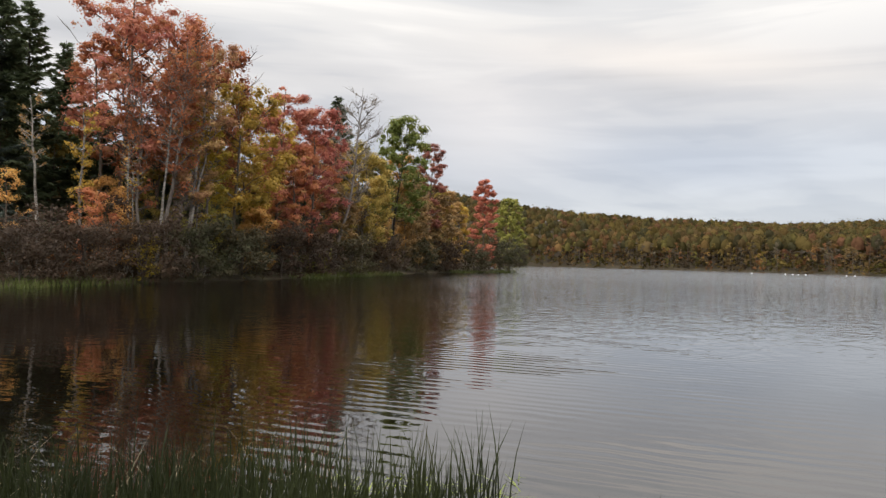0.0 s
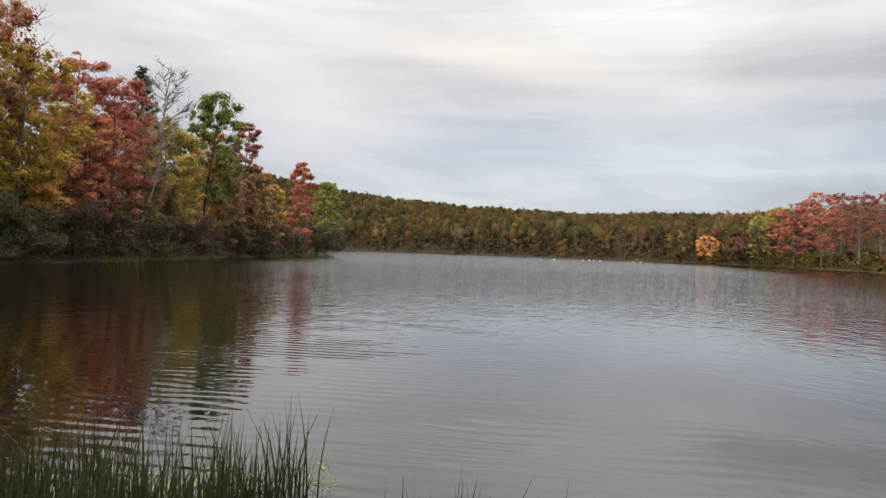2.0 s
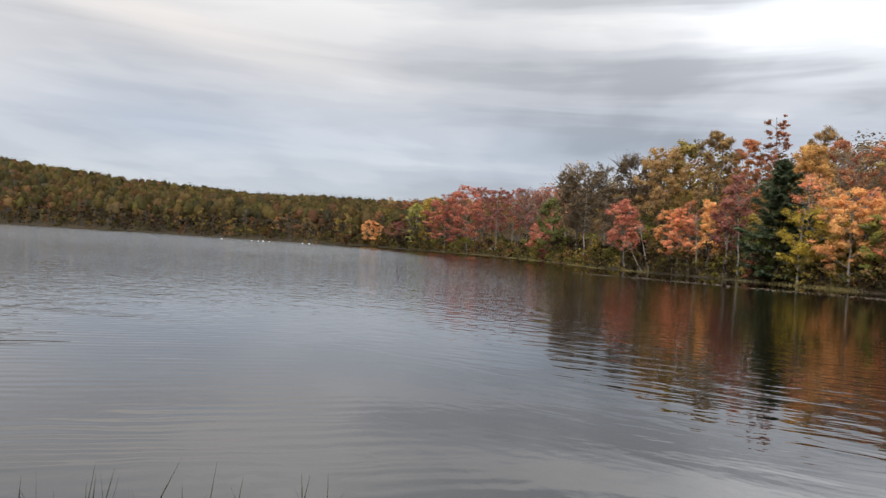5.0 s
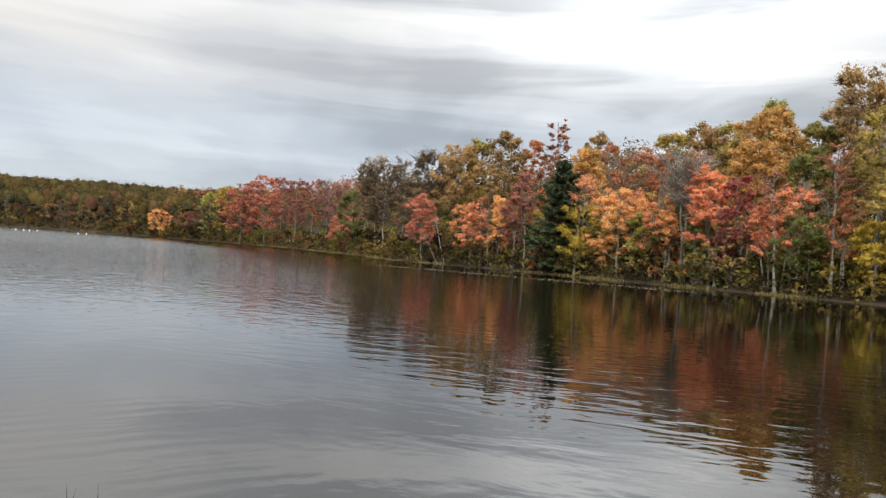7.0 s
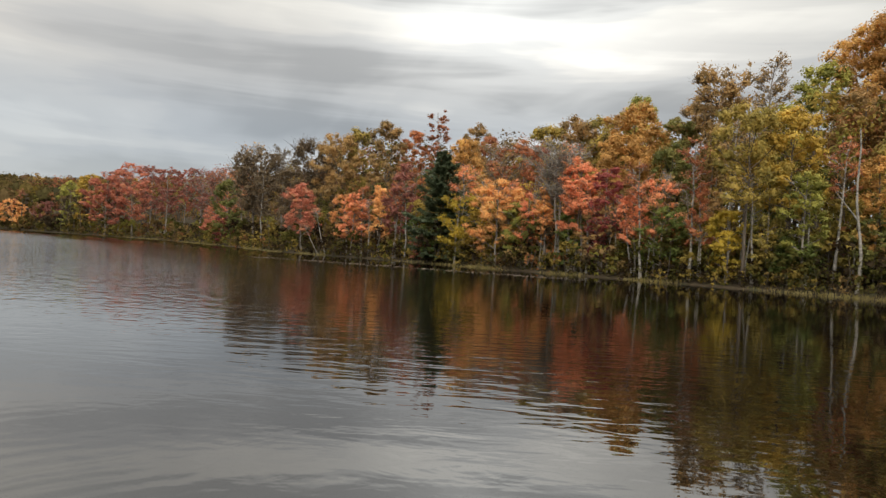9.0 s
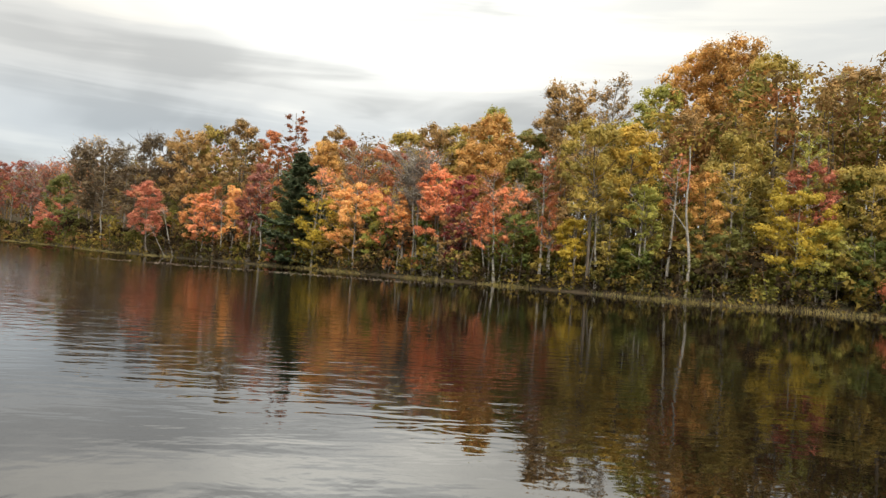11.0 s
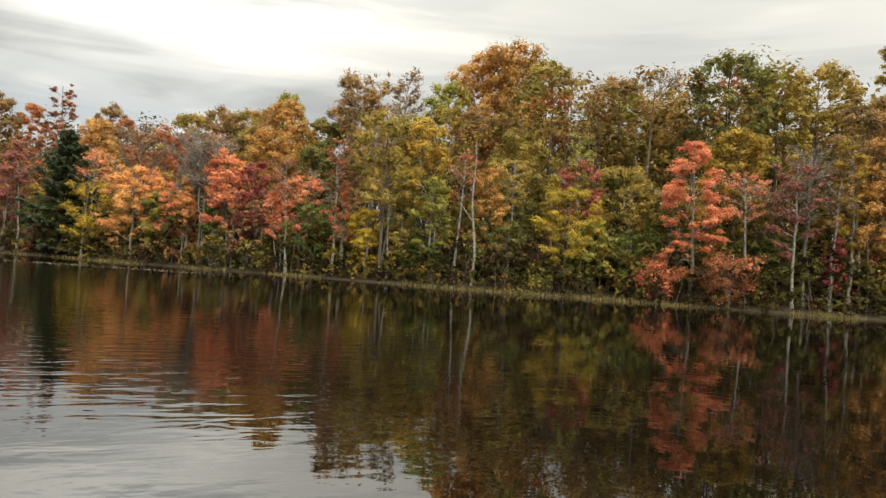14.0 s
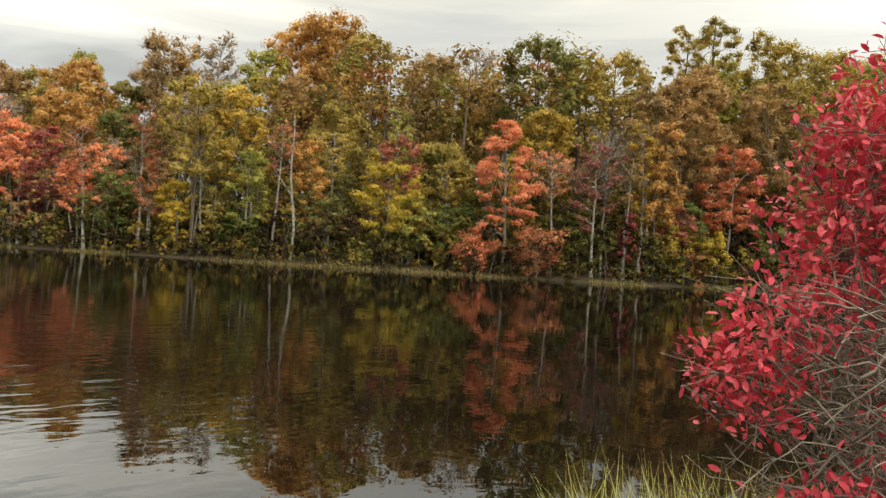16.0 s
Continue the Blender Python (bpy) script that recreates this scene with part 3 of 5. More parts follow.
def spruce(x, y, top, width, hue, foot=0.05, density=1.0, lean=0.0):
    """A conifer: straight trunk with whorls of boughs that sag and turn up at their tips, hung with needled twigs."""
    rng = rng_next()
    z0 = float(ground_z(x, y)[0]) - 0.15
    h, r, away = top - z0, width * 0.74, math.hypot(x, y)
    ks = np.linspace(0, 1, 6)
    thick = [(np.stack([0 * ks, 0 * ks, h * ks], 1), (0.012 * h + 0.05) * (1 - 0.95 * ks) + 0.01)]
    cs, ways = [], []
    level = foot * h
    while level < h * 0.985:
        kk = (level - foot * h) / (h - foot * h)
        reach = r * (1.0 - kk) ** 0.66 + 0.15
        for i in range(int(rng.integers(5, 8))):
            if rng.random() < 0.15:
                continue
            turn, ln = rng.random() * 6.283, reach * rng.uniform(0.55, 1.15)
            u = np.linspace(0, 1, 5)
            drop = ln * ((0.25 - 0.55 * (1 - kk)) * u + 0.3 * u ** 2.6)
            bough = np.stack([np.cos(turn) * ln * u, np.sin(turn) * ln * u, level + drop + rng.normal(0, 0.12)], 1)
            thick.append((bough, 0.03 * (1 - 0.8 * u) + 0.008))
            m = max(8, int(36 * ln * density))
            q = rng.random(m) ** 0.7
            pos = np.stack([np.interp(q, u, bough[:, n]) for n in range(3)], 1)
            fan = rng.normal(0, 1, m) * 0.2 * ln * (1.15 - q)
            pos[:, 0] += -np.sin(turn) * fan
            pos[:, 1] += np.cos(turn) * fan
            pos[:, 2] -= rng.random(m) * 0.26 * (1.2 - 0.6 * q)
            cs.append(pos)
            way = np.stack([np.cos(turn) - np.sin(turn) * np.sign(fan) * 0.9, np.sin(turn) + np.cos(turn) * np.sign(fan) * 0.9, np.full(m, -0.25)], 1)
            ways.append(way + rng.normal(0, 0.35, (m, 3)))
        level += 0.48 + 0.42 * (1 - kk)
    tree = new("spruce_tree")
    tree.location = (x, y, z0)
    v, f = tubes(thick, 4)
    part("trunk", mesh_of("trunk", v, f, BARK["dark"], True), tree)
    c, way = np.concatenate(cs), np.concatenate(ways)
    way /= np.linalg.norm(way, axis=1, keepdims=True)
    side = np.cross(way, rng.normal(0, 0.5, way.shape) + np.array((0, 0, 1.0)))
    side /= np.linalg.norm(side, axis=1, keepdims=True) + 1e-9
    sz = (0.18 + 0.0018 * away) * rng.uniform(0.6, 1.4, (len(c), 1))
    v = np.stack([c + way * sz * 1.25, c - way * sz * 0.5 + side * sz * 0.34, c - way * sz * 0.5 - side * sz * 0.34], 1).reshape(-1, 3)
    part("crown", mesh_of("crown", v, np.arange(len(v)).reshape(-1, 3), LEAF[hue]), tree)
    return tagged(tree, f"tall {WORDS[hue]} spruce with drooping needled boughs", "conifer", GROUP[0])


def snag(x, y, top, lean=0.0):
    """A dead trunk, barkless, broken off at the top, with one broken limb."""
    rng = rng_next()
    z0 = float(ground_z(x, y)[0]) - 0.15
    h = top - z0
    side = np.array((math.cos(math.atan2(x, y)), -math.sin(math.atan2(x, y)), 0.0))
    ks = np.linspace(0, 1, 10)
    bend = lean * ks ** 3 + 0.2 * np.sin(ks * 8)
    trunk = side[None] * bend[:, None] + np.array((0, 0, 1.0)) * (h * ks)[:, None]
    limb0 = trunk[4]
    limb = np.stack([limb0 + (side * -1.6 + np.array((0, 0, 2.2))) * u for u in np.linspace(0, 1, 4)])
    tree = new("dead_tree")
    tree.location = (x, y, z0)
    v, f = tubes([(trunk, 0.12 * (1 - 0.72 * ks) + 0.02), (limb, np.array((0.07, 0.055, 0.04, 0.015)))], 7)
    part("trunk", mesh_of("trunk", v, f, BARK["pale"], True), tree)
    return tagged(tree, "bleached dead tree trunk with one broken limb", "dead tree", GROUP[0])


# ---- the woods behind: too many to count ----
def woods_material():
    m = bpy.data.materials.new("mixed_autumn_woods")
    t = nodes_of(m)
    a, geo = t.nodes.new("ShaderNodeAttribute"), t.nodes.new("ShaderNodeNewGeometry")
    a.attribute_name = "leaf_tone"
    k = maths(t, "ADD", maths(t, "MULTIPLY", geo.outputs["Random Per Island"], 0.2), 0.88)
    c = mixed(t, 1.0, a.outputs["Color"], combined(t, k, k, k), "MULTIPLY")
    d, tr, mix = t.nodes.new("ShaderNodeBsdfDiffuse"), t.nodes.new("ShaderNodeBsdfTranslucent"), t.nodes.new("ShaderNodeMixShader")
    link(t, c, d.inputs[0])
    link(t, c, tr.inputs[0])
    mix.inputs[0].default_value = 0.3
    link(t, d.outputs[0], mix.inputs[1])
    link(t, tr.outputs[0], mix.inputs[2])
    o = t.nodes.new("ShaderNodeOutputMaterial")
    link(t, mix.outputs[0], o.inputs["Surface"])
    return m


WOODS = woods_material()


def woods(name, label, places, heights, tones, per_tree, leaf, spread=(0.25, 0.38), foot=0.3, lobes=9, fine_near=0.0, shell=0.75):
    """A stand of trees as one object: for each place a trunk, some limbs and a crown of leaves in lobes."""
    rng = rng_next()
    n = len(places)
    z = ground_z(places[:, 0], places[:, 1])
    r = heights * rng.uniform(*spread, n)
    turn, up_, out_ = rng.random((n, lobes)) * 6.283, rng.random((n, lobes)), rng.random((n, lobes)) ** 0.5
    up_[:, 0], out_[:, 0] = 0.9, 0.08
    up_[:, 1], out_[:, 1] = 0.74, 0.25
    lz = z[:, None] + heights[:, None] * (foot + (0.88 - foot) * up_)
    wide = r[:, None] * np.sqrt(np.clip(1 - (2 * up_ - 0.75) ** 2 / 1.65, 0.06, 1)) * out_
    lobe = np.stack([places[:, :1] + np.cos(turn) * wide, places[:, 1:] + np.sin(turn) * wide, lz], -1)
    which = np.repeat(np.arange(n), per_tree)
    pick = np.where(rng.random(n * per_tree) < 0.14, rng.integers(0, 2, n * per_tree), rng.integers(0, lobes, n * per_tree))
    off = rng.normal(0, 1, (n * per_tree, 3))
    off *= rng.random((n * per_tree, 1)) ** shell / np.linalg.norm(off, axis=1, keepdims=True)
    c = lobe[which, pick] + off * (r[which] * np.where(pick == 0, 0.27, 0.36))[:, None] * np.array((1, 1, 0.75))
    size = leaf * (heights[which] / 16)[:, None]
    if fine_near:
        size *= np.clip(np.hypot(c[:, :1], c[:, 1:2]) / fine_near, 0.52, 1.3)
    v, f = leaves_at(rng, c, 1.0, off * 2.2 + np.array((0, 0, 0.5)))
    v = (v.reshape(-1, 3, 3) - c[:, None]) * size[:, None] + c[:, None]
    me = mesh_of(name, v.reshape(-1, 3), f, WOODS)
    tone = np.concatenate([tones[which], np.ones((n * per_tree, 1))], 1)
    col = me.color_attributes.new("leaf_tone", "FLOAT_COLOR", "POINT")
    col.data.foreach_set("color", np.repeat(tone, 3, 0).astype(np.float32).ravel())
    ob = tagged(new(name, me), label, "woods", kind="stuff")
    sticks = []
    for i in range(n):
        b = np.array((places[i, 0], places[i, 1], z[i] - 0.2))
        tip = b + np.array((rng.normal(0, 0.5), rng.normal(0, 0.5), heights[i] * 0.74))
        sticks.append((np.array([b, (b + tip) / 2 + rng.normal(0, 0.2, 3), tip]), np.array((0.2, 0.14, 0.04)) * heights[i] / 16))
    v, f = tubes(sticks, 3)
    part("trunk", mesh_of("trunks", v, f, BARK["brown"], True), ob)
    return ob


def scatter(rng, turn0, turn1, near, far, gap, s_low, s_high):
    """Jittered places on land between two bearings and distances, whose way from the water lies between two values."""
    out_ = []
    d = near
    while d < far:
        g = gap * (0.7 + d / 700)
        n = max(1, int(radians(turn1 - turn0) * d / g))
        a = np.radians(turn0 + (turn1 - turn0) * (np.arange(n) + rng.random(n)) / n)
        dd = d + rng.uniform(-0.5, 0.5, n) * g
        out_.append(np.stack([np.sin(a) * dd, np.cos(a) * dd], 1))
        d += g
    p = np.concatenate(out_)
    s = shore_distance(p[:, 0], p[:, 1])
    return p[(s > s_low) & (s < s_high)]


def tones_for(rng, n, shares, gain=1.0, muted=0.0):
    """A leaf colour for each of n trees, drawn from hues by their shares, scaled by gain, pulled to brown by muted."""
    names = list(shares)
    w = np.array([shares[k] for k in names], float)
    pick = rng.choice(len(names), n, p=w / w.sum())
    palette = np.array([np.mean(HUES[k][1:], 0) for k in names])
    palette = palette * (1 - muted) + np.array((0.155, 0.125, 0.08)) * muted
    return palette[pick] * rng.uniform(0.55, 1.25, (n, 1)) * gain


def crown_woods(name, label, places, heights, tones, lobes, spread, foot, tufts, leaf):
    """Woods far off as one object: for each tree a few lumpy leafy masses, rough with tufts of leaves, over a trunk."""
    rng = rng_next()
    n = len(places)
    z = ground_z(places[:, 0], places[:, 1])
    r = heights * rng.uniform(*spread, n)
    turn, out_ = rng.random((n, lobes)) * 6.283, rng.uniform(0.05, 0.15, (n, lobes))
    size = r[:, None] * rng.uniform(0.75, 1.0, (n, lobes))
    tall = size * rng.uniform(1.2, 1.8, (n, lobes))
    mid = np.stack([places[:, :1] + np.cos(turn) * out_ * r[:, None], places[:, 1:] + np.sin(turn) * out_ * r[:, None],
                    z[:, None] + heights[:, None] - tall - heights[:, None] * (1 - foot) * 0.55 * out_ * rng.random((n, lobes)) ** 0.5], -1).reshape(-1, 3)
    size, tall, tree_of = size.ravel(), tall.ravel(), np.repeat(np.arange(n), lobes)
    rows, cols = 4, 7
    a, b = np.linspace(0.15, 2.0, rows), np.linspace(0, 2 * np.pi, cols, endpoint=False)
    unit = np.stack([np.outer(np.sin(a), np.cos(b)), np.outer(np.sin(a), np.sin(b)), np.outer(np.cos(a), np.ones(cols))], -1).reshape(-1, 3)
    m = len(mid)
    v = unit[None] * np.stack([size, size, tall], 1)[:, None] * rng.uniform(0.55, 0.95, (m, rows * cols, 1)) + mid[:, None]
    q = grid_faces(rows, cols, True)
    tri = np.concatenate([q[:, (0, 1, 2)], q[:, (0, 2, 3)]])[:, ::-1]
    f = (np.arange(m)[:, None, None] * rows * cols + tri[None]).reshape(-1, 3)
    pick = rng.integers(0, m, n * tufts)
    off = rng.normal(0, 1, (n * tufts, 3))
    off[:, 2] = np.abs(off[:, 2]) - 0.25
    off /= np.linalg.norm(off, axis=1, keepdims=True)
    c = mid[pick] + off * np.stack([size, size, tall], 1)[pick] * rng.uniform(0.65, 1.3, (n * tufts, 1))
    lv, lf = leaves_at(rng, c, leaf, off * 1.2)
    me = mesh_of(name, np.concatenate([v.reshape(-1, 3), lv]), np.concatenate([f, lf + m * rows * cols]), WOODS)
    lobe_tone = tones[tree_of] * rng.uniform(0.85, 1.15, (m, 1))
    tone = np.concatenate([np.repeat(lobe_tone, rows * cols, 0), np.repeat(lobe_tone[pick], 3, 0)])
    col = me.color_attributes.new("leaf_tone", "FLOAT_COLOR", "POINT")
    col.data.foreach_set("color", np.concatenate([tone, np.ones((len(tone), 1))], 1).astype(np.float32).ravel())
    ob = tagged(new(name, me), label, "woods", kind="stuff")
    sticks = []
    for i in np.nonzero(shore_distance(places[:, 0], places[:, 1]) < 40)[0]:
        b0 = np.array((places[i, 0], places[i, 1], z[i] - 0.2))
        sticks.append((np.array([b0, b0 + np.array((rng.normal(0, 0.4), rng.normal(0, 0.4), heights[i] * 0.8))]), np.array((0.13, 0.06)) * heights[i] / 16))
    tv, tf = tubes(sticks, 3)
    part("trunk", mesh_of("trunks", tv, tf, BARK["brown"], True), ob)
    return ob


rng = rng_next()
p = scatter(rng, -26, 23, 240, 820, 4.4, 10, 620)
away = shore_distance(p[:, 0], p[:, 1])
hts = rng.uniform(11.5, 17, len(p)) + 2.5 * np.sin(p[:, 0] * 0.021 + 1.0) * np.sin(p[:, 1] * 0.017)
# hues muted to dull brown, partly to put distance haze into the colour
tone = tones_for(rng, len(p), {"olive": 26, "green": 36, "bronze": 20, "lime": 6, "amber": 4, "rust": 8, "gold": 3, "orange": 2, "red": 4, "pine": 12}, 0.43, 0.45)
tone = tone * 0.8 + tone.mean(0) * 0.2
crown_woods("far_woods", "mixed autumn woods covering the far hills", p, hts, tone, 1, (0.16, 0.26), 0.3, 38, 0.76)
p = scatter(rng, -26, 23, 240, 700, 4.6, 1.5, 26)
hts = rng.uniform(8, 16, len(p))
tone = tones_for(rng, len(p), {"olive": 14, "bronze": 26, "rust": 14, "lime": 8, "gold": 6, "amber": 6, "orange": 4, "red": 5, "twig": 26, "grey": 26}, 0.68, 0.35)
woods("far_shore_woods", "thin brown and gold trees along the far shore", p, hts, tone, 130, 0.7, (0.16, 0.3), 0.3, 7)
p = scatter(rng, -26, 22, 238, 700, 4.0, 0.2, 70)
hts = rng.uniform(2.5, 6.5, len(p))
tone = tones_for(rng, len(p), {"twig": 30, "bronze": 25, "olive": 20, "green": 20, "rust": 8}, 0.5, 0.3)
woods("far_undergrowth", "dark brown undergrowth along the far shore", p, hts, tone, 36, 3.4, (0.5, 0.8), 0.0)

rng = rng_next()
p = scatter(rng, 18, 62, 115, 480, 6.0, 14, 170)
hts = rng.uniform(13, 21, len(p)) * np.interp(np.degrees(np.arctan2(p[:, 0], p[:, 1])), [18, 32, 40, 62], [1, 1, 1.06, 1.06])
tone = tones_for(rng, len(p), {"olive": 12, "green": 14, "bronze": 16, "umber": 30, "rust": 16, "rose": 14, "amber": 5, "red": 4}, 0.66)
woods("hillside_woods", "bare and rust-coloured woods on the hill across the water", p, hts, tone, 210, 0.59, (0.24, 0.36), 0.15, fine_near=320.0)

rng = rng_next()
p = scatter(rng, 50, 130, 76, 170, 4.4, 13, 58)
treeline = np.interp(np.degrees(np.arctan2(p[:, 0], p[:, 1])), [50, 58, 64, 70, 76, 84, 95, 130], [17, 17.5, 20, 23, 25, 27.5, 29, 29])      # over the water
hts = np.maximum(treeline - ground_z(p[:, 0], p[:, 1]), 10) * rng.uniform(0.72, 1.0, len(p))
tone = tones_for(rng, len(p), {"olive": 32, "green": 14, "bronze": 26, "lime": 14, "amber": 14, "gold": 6, "rust": 9}, 0.72)
woods("deep_woods", "dense olive and bronze woods behind the bank", p, hts, tone, 480, 0.275, (0.25, 0.38), 0.0)

rng = rng_next()
p = scatter(rng, 34, 128, 60, 130, 3.4, 6, 28)
hts = rng.uniform(5, 12, len(p))
# gain puts the shade between the trunks into the leaf colour
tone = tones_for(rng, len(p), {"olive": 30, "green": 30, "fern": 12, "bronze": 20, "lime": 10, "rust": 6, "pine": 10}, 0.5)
woods("understorey", "green and bronze understorey darkened for shade under tall trees", p, hts, tone, 260, 0.42, (0.25, 0.4), 0.0)

rng = rng_next()
p = scatter(rng, 13, 130, 58, 330, 2.2, 0.3, 12)
hts = rng.uniform(1.6, 3.9, len(p)) + 2.2 * (rng.random(len(p)) < 0.25)
# leaf colours scaled down here too, standing in for shade near the ground
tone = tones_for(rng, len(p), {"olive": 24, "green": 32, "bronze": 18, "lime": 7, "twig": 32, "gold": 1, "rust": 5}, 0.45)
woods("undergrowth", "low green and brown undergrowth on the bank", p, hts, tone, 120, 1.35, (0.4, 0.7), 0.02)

rng = rng_next()
p = scatter(rng, -62, -10, 45, 175, 2.8, 1.5, 14)
hts = rng.uniform(1.2, 2.8, len(p))
tone = tones_for(rng, len(p), {"twig": 40, "willow": 34, "bronze": 12, "rust": 10, "green": 12}, 0.7)
woods("point_undergrowth", "brown twiggy undergrowth along the near point", p, hts, tone, 100, 1.8, (0.4, 0.7), 0.02)

rng = rng_next()
p = scatter(rng, -62, -12, 60, 200, 4.6, 13, 120)
hts = rng.uniform(9, 15, len(p))
tone = tones_for(rng, len(p), {"olive": 20, "green": 22, "bronze": 24, "lime": 10, "rust": 10, "spruce": 30}, 0.30)
woods("shore_woods", "dark mixed woods behind the near point", p, hts, tone, 240, 0.42, (0.25, 0.4), 0.1)

rng = rng_next()
p = scatter(rng, 16, 128, 57, 260, 1.25, 0.05, 2.8)
hts = rng.uniform(0.5, 2.2, len(p))
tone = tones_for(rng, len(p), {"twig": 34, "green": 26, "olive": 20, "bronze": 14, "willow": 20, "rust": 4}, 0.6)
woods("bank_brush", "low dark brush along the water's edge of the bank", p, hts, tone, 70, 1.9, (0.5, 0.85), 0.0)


# ---- the wooded bank across the water ----
maple(88.5, 286.8, 10.7, 10.5, "orange", 0.15, 0.7)
maple(95.3, 274.1, 10.7, 10.2, "rose", 0.15, 0.7)
maple(94.6, 253.1, 17.5, 8.4, "lime", 0.1, 0.7)
maple(97.1, 241.4, 19.7, 10.2, "gold", 0.15, 0.7)
maple(92.8, 220.5, 18.3, 13.1, "red", 0.2, 0.7)
maple(96.6, 219.9, 20.4, 11.2, "rose", 0.2, 0.63)
maple(93.9, 204.7, 21.2, 12.3, "red", 0.25, 0.56)
maple(101.0, 209.1, 21.9, 10.9, "rose", 0.3, 0.56)
maple(97.5, 191.8, 20.4, 10.1, "rose", 0.35, 0.49)
maple(103.8, 194.2, 20.9, 10.3, "red", 0.35, 0.42)
bare(100.3, 179.0, 19.5, 8.8, "rose", 0.35, 0.3)
bare(98.5, 168.5, 19.2, 9.1, "rose", 0.35, 0.3)
bare(98.6, 162.7, 18.8, 8.2, "rust", 0.35, 0.3)
bare(96.1, 152.4, 18.8, 8.4, "rust", 0.35, 0.3)
oak(80.1, 131.2, 13.3, 6.0, "green", 0.15, 1)
maple(83.2, 142.1, 8.8, 6.4, "red", 0.2, 0.8)
maple(81.6, 135.0, 5.9, 5.5, "crimson", 0.1, 0.9)
oak(76.7, 117.4, 18.0, 10.4, "umber", 0.35, 0.5)
birch(73.5, 109.9, 14.1, 4.1, "umber", 0.4, 0.4)
bare(79.7, 121.4, 20.5, 4.5, "peach", 0.5, 0.15)
bare(80.8, 114.6, 19.9, 4.4, "grey", 0.4, 0.1)
maple(68.0, 90.5, 10.5, 6.4, "red", 0.25, 1)
oak(73.5, 101.3, 13.9, 6.8, "umber", 0.2, 0.7)
oak(82.5, 107.1, 19.5, 9.5, "umber", 0.3, 0.55)
maple(68.2, 80.1, 8.9, 5.1, "orange", 0.25, 0.67)
birch(69.0, 78.0, 10.2, 3.2, "rust", 0.4, 0.3)
maple(70.1, 75.7, 10.3, 3.4, "orange", 0.2, 0.59)
oak(81.2, 99.2, 20.7, 9.5, "bronze", 0.25, 0.7)
oak(86.2, 97.6, 22.2, 8.1, "olive", 0.2, 1)
oak(82.2, 87.7, 22.6, 7.0, "bronze", 0.25, 1)
maple(72.3, 73.7, 14.1, 4.4, "rose", 0.35, 0.5)
maple(84.2, 83.0, 21.5, 5.5, "rust", 0.3, 0.8)
birch(84.6, 78.1, 23.9, 4.5, "rust", 0.45, 0.5)
spruce(67.2, 61.5, 13.9, 8.2, "pine", 0.08, 2.0)
birch(65.6, 57.3, 8.7, 6.1, "yellow", 0.2, 0.55)
oak(85.8, 72.3, 21.6, 5.2, "bronze", 0.3, 0.8)
oak(79.3, 67.6, 16.6, 4.9, "bronze", 0.25, 0.7)
maple(66.0, 51.5, 10.3, 7.5, "orange", 0.2, 0.81)
maple(66.6, 53.9, 6.9, 4.7, "gold", 0.1, 0.6)
maple(65.3, 44.7, 8.3, 3.4, "orange", 0.25, 0.59)
bare(72.7, 56.7, 16.0, 5.7, "bronze", 0.4, 0.25)
maple(74.6, 54.2, 16.1, 8.3, "rust", 0.35, 0.6)
bare(65.5, 42.7, 14.6, 5.8, "grey", 0.45, 0.08)
maple(65.2, 40.3, 12.3, 4.5, "coral", 0.3, 0.67)
birch(65.4, 41.0, 10.1, 2.4, "coral", 0.6, 0.3)
maple(65.3, 37.3, 11.4, 4.4, "crimson", 0.3, 0.59)
maple(65.8, 32.0, 9.8, 6.6, "coral", 0.35, 0.41)
maple(65.4, 38.0, 4.8, 3.5, "crimson", 0.2, 0.44)
oak(78.0, 41.2, 20.2, 8.6, "amber", 0.3, 1.49)
oak(82.5, 47.6, 19.9, 6.7, "olive", 0.3, 1.22)
oak(83.8, 38.4, 19.4, 5.4, "green", 0.15, 1.49)
oak(87.6, 44.3, 23.1, 6.9, "lime", 0.3, 1.22)
oak(87.6, 37.2, 22.5, 5.9, "bronze", 0.3, 1.08)
oak(82.0, 32.6, 24.5, 6.9, "bronze", 0.35, 0.61)
bare(87.3, 29.5, 27.1, 4.3, "bronze", 0.5, 0.3)
maple(64.8, 27.0, 9.6, 3.0, "rust", 0.35, 0.5)
maple(63.8, 24.1, 6.7, 4.0, "yellow", 0.1, 1)
oak(63.3, 22.6, 15.8, 5.8, "olive", 0.4, 0.94)
birch(71.2, 27.1, 16.8, 3.6, "bronze", 0.5, 0.35)
oak(67.1, 20.6, 16.0, 5.7, "gold", 0.4, 1.22)
maple(63.7, 17.9, 9.9, 3.9, "lime", 0.25, 0.7)
oak(85.1, 23.2, 25.0, 6.9, "lime", 0.35, 1.08)
oak(88.6, 16.8, 29.9, 11.6, "amber", 0.4, 1.5)
oak(90.3, 18.6, 29.3, 8.6, "amber", 0.5, 1.5)
oak(90.0, 15.0, 28.8, 8.2, "amber", 0.5, 1.4)
oak(66.0, 12.8, 11.4, 3.4, "amber", 0.3, 0.94)
oak(71.3, 11.5, 16.0, 7.0, "olive", 0.25, 1.35)
oak(83.2, 18.4, 21.2, 6.0, "bronze", 0.4, 0.94)
oak(81.7, 9.2, 25.7, 8.3, "olive", 0.35, 1.35)
maple(63.9, 5.7, 9.4, 6.2, "yellow", 0.2, 0.9)
maple(65.8, 7.3, 11.0, 3.1, "yellow", 0.4, 0.6)
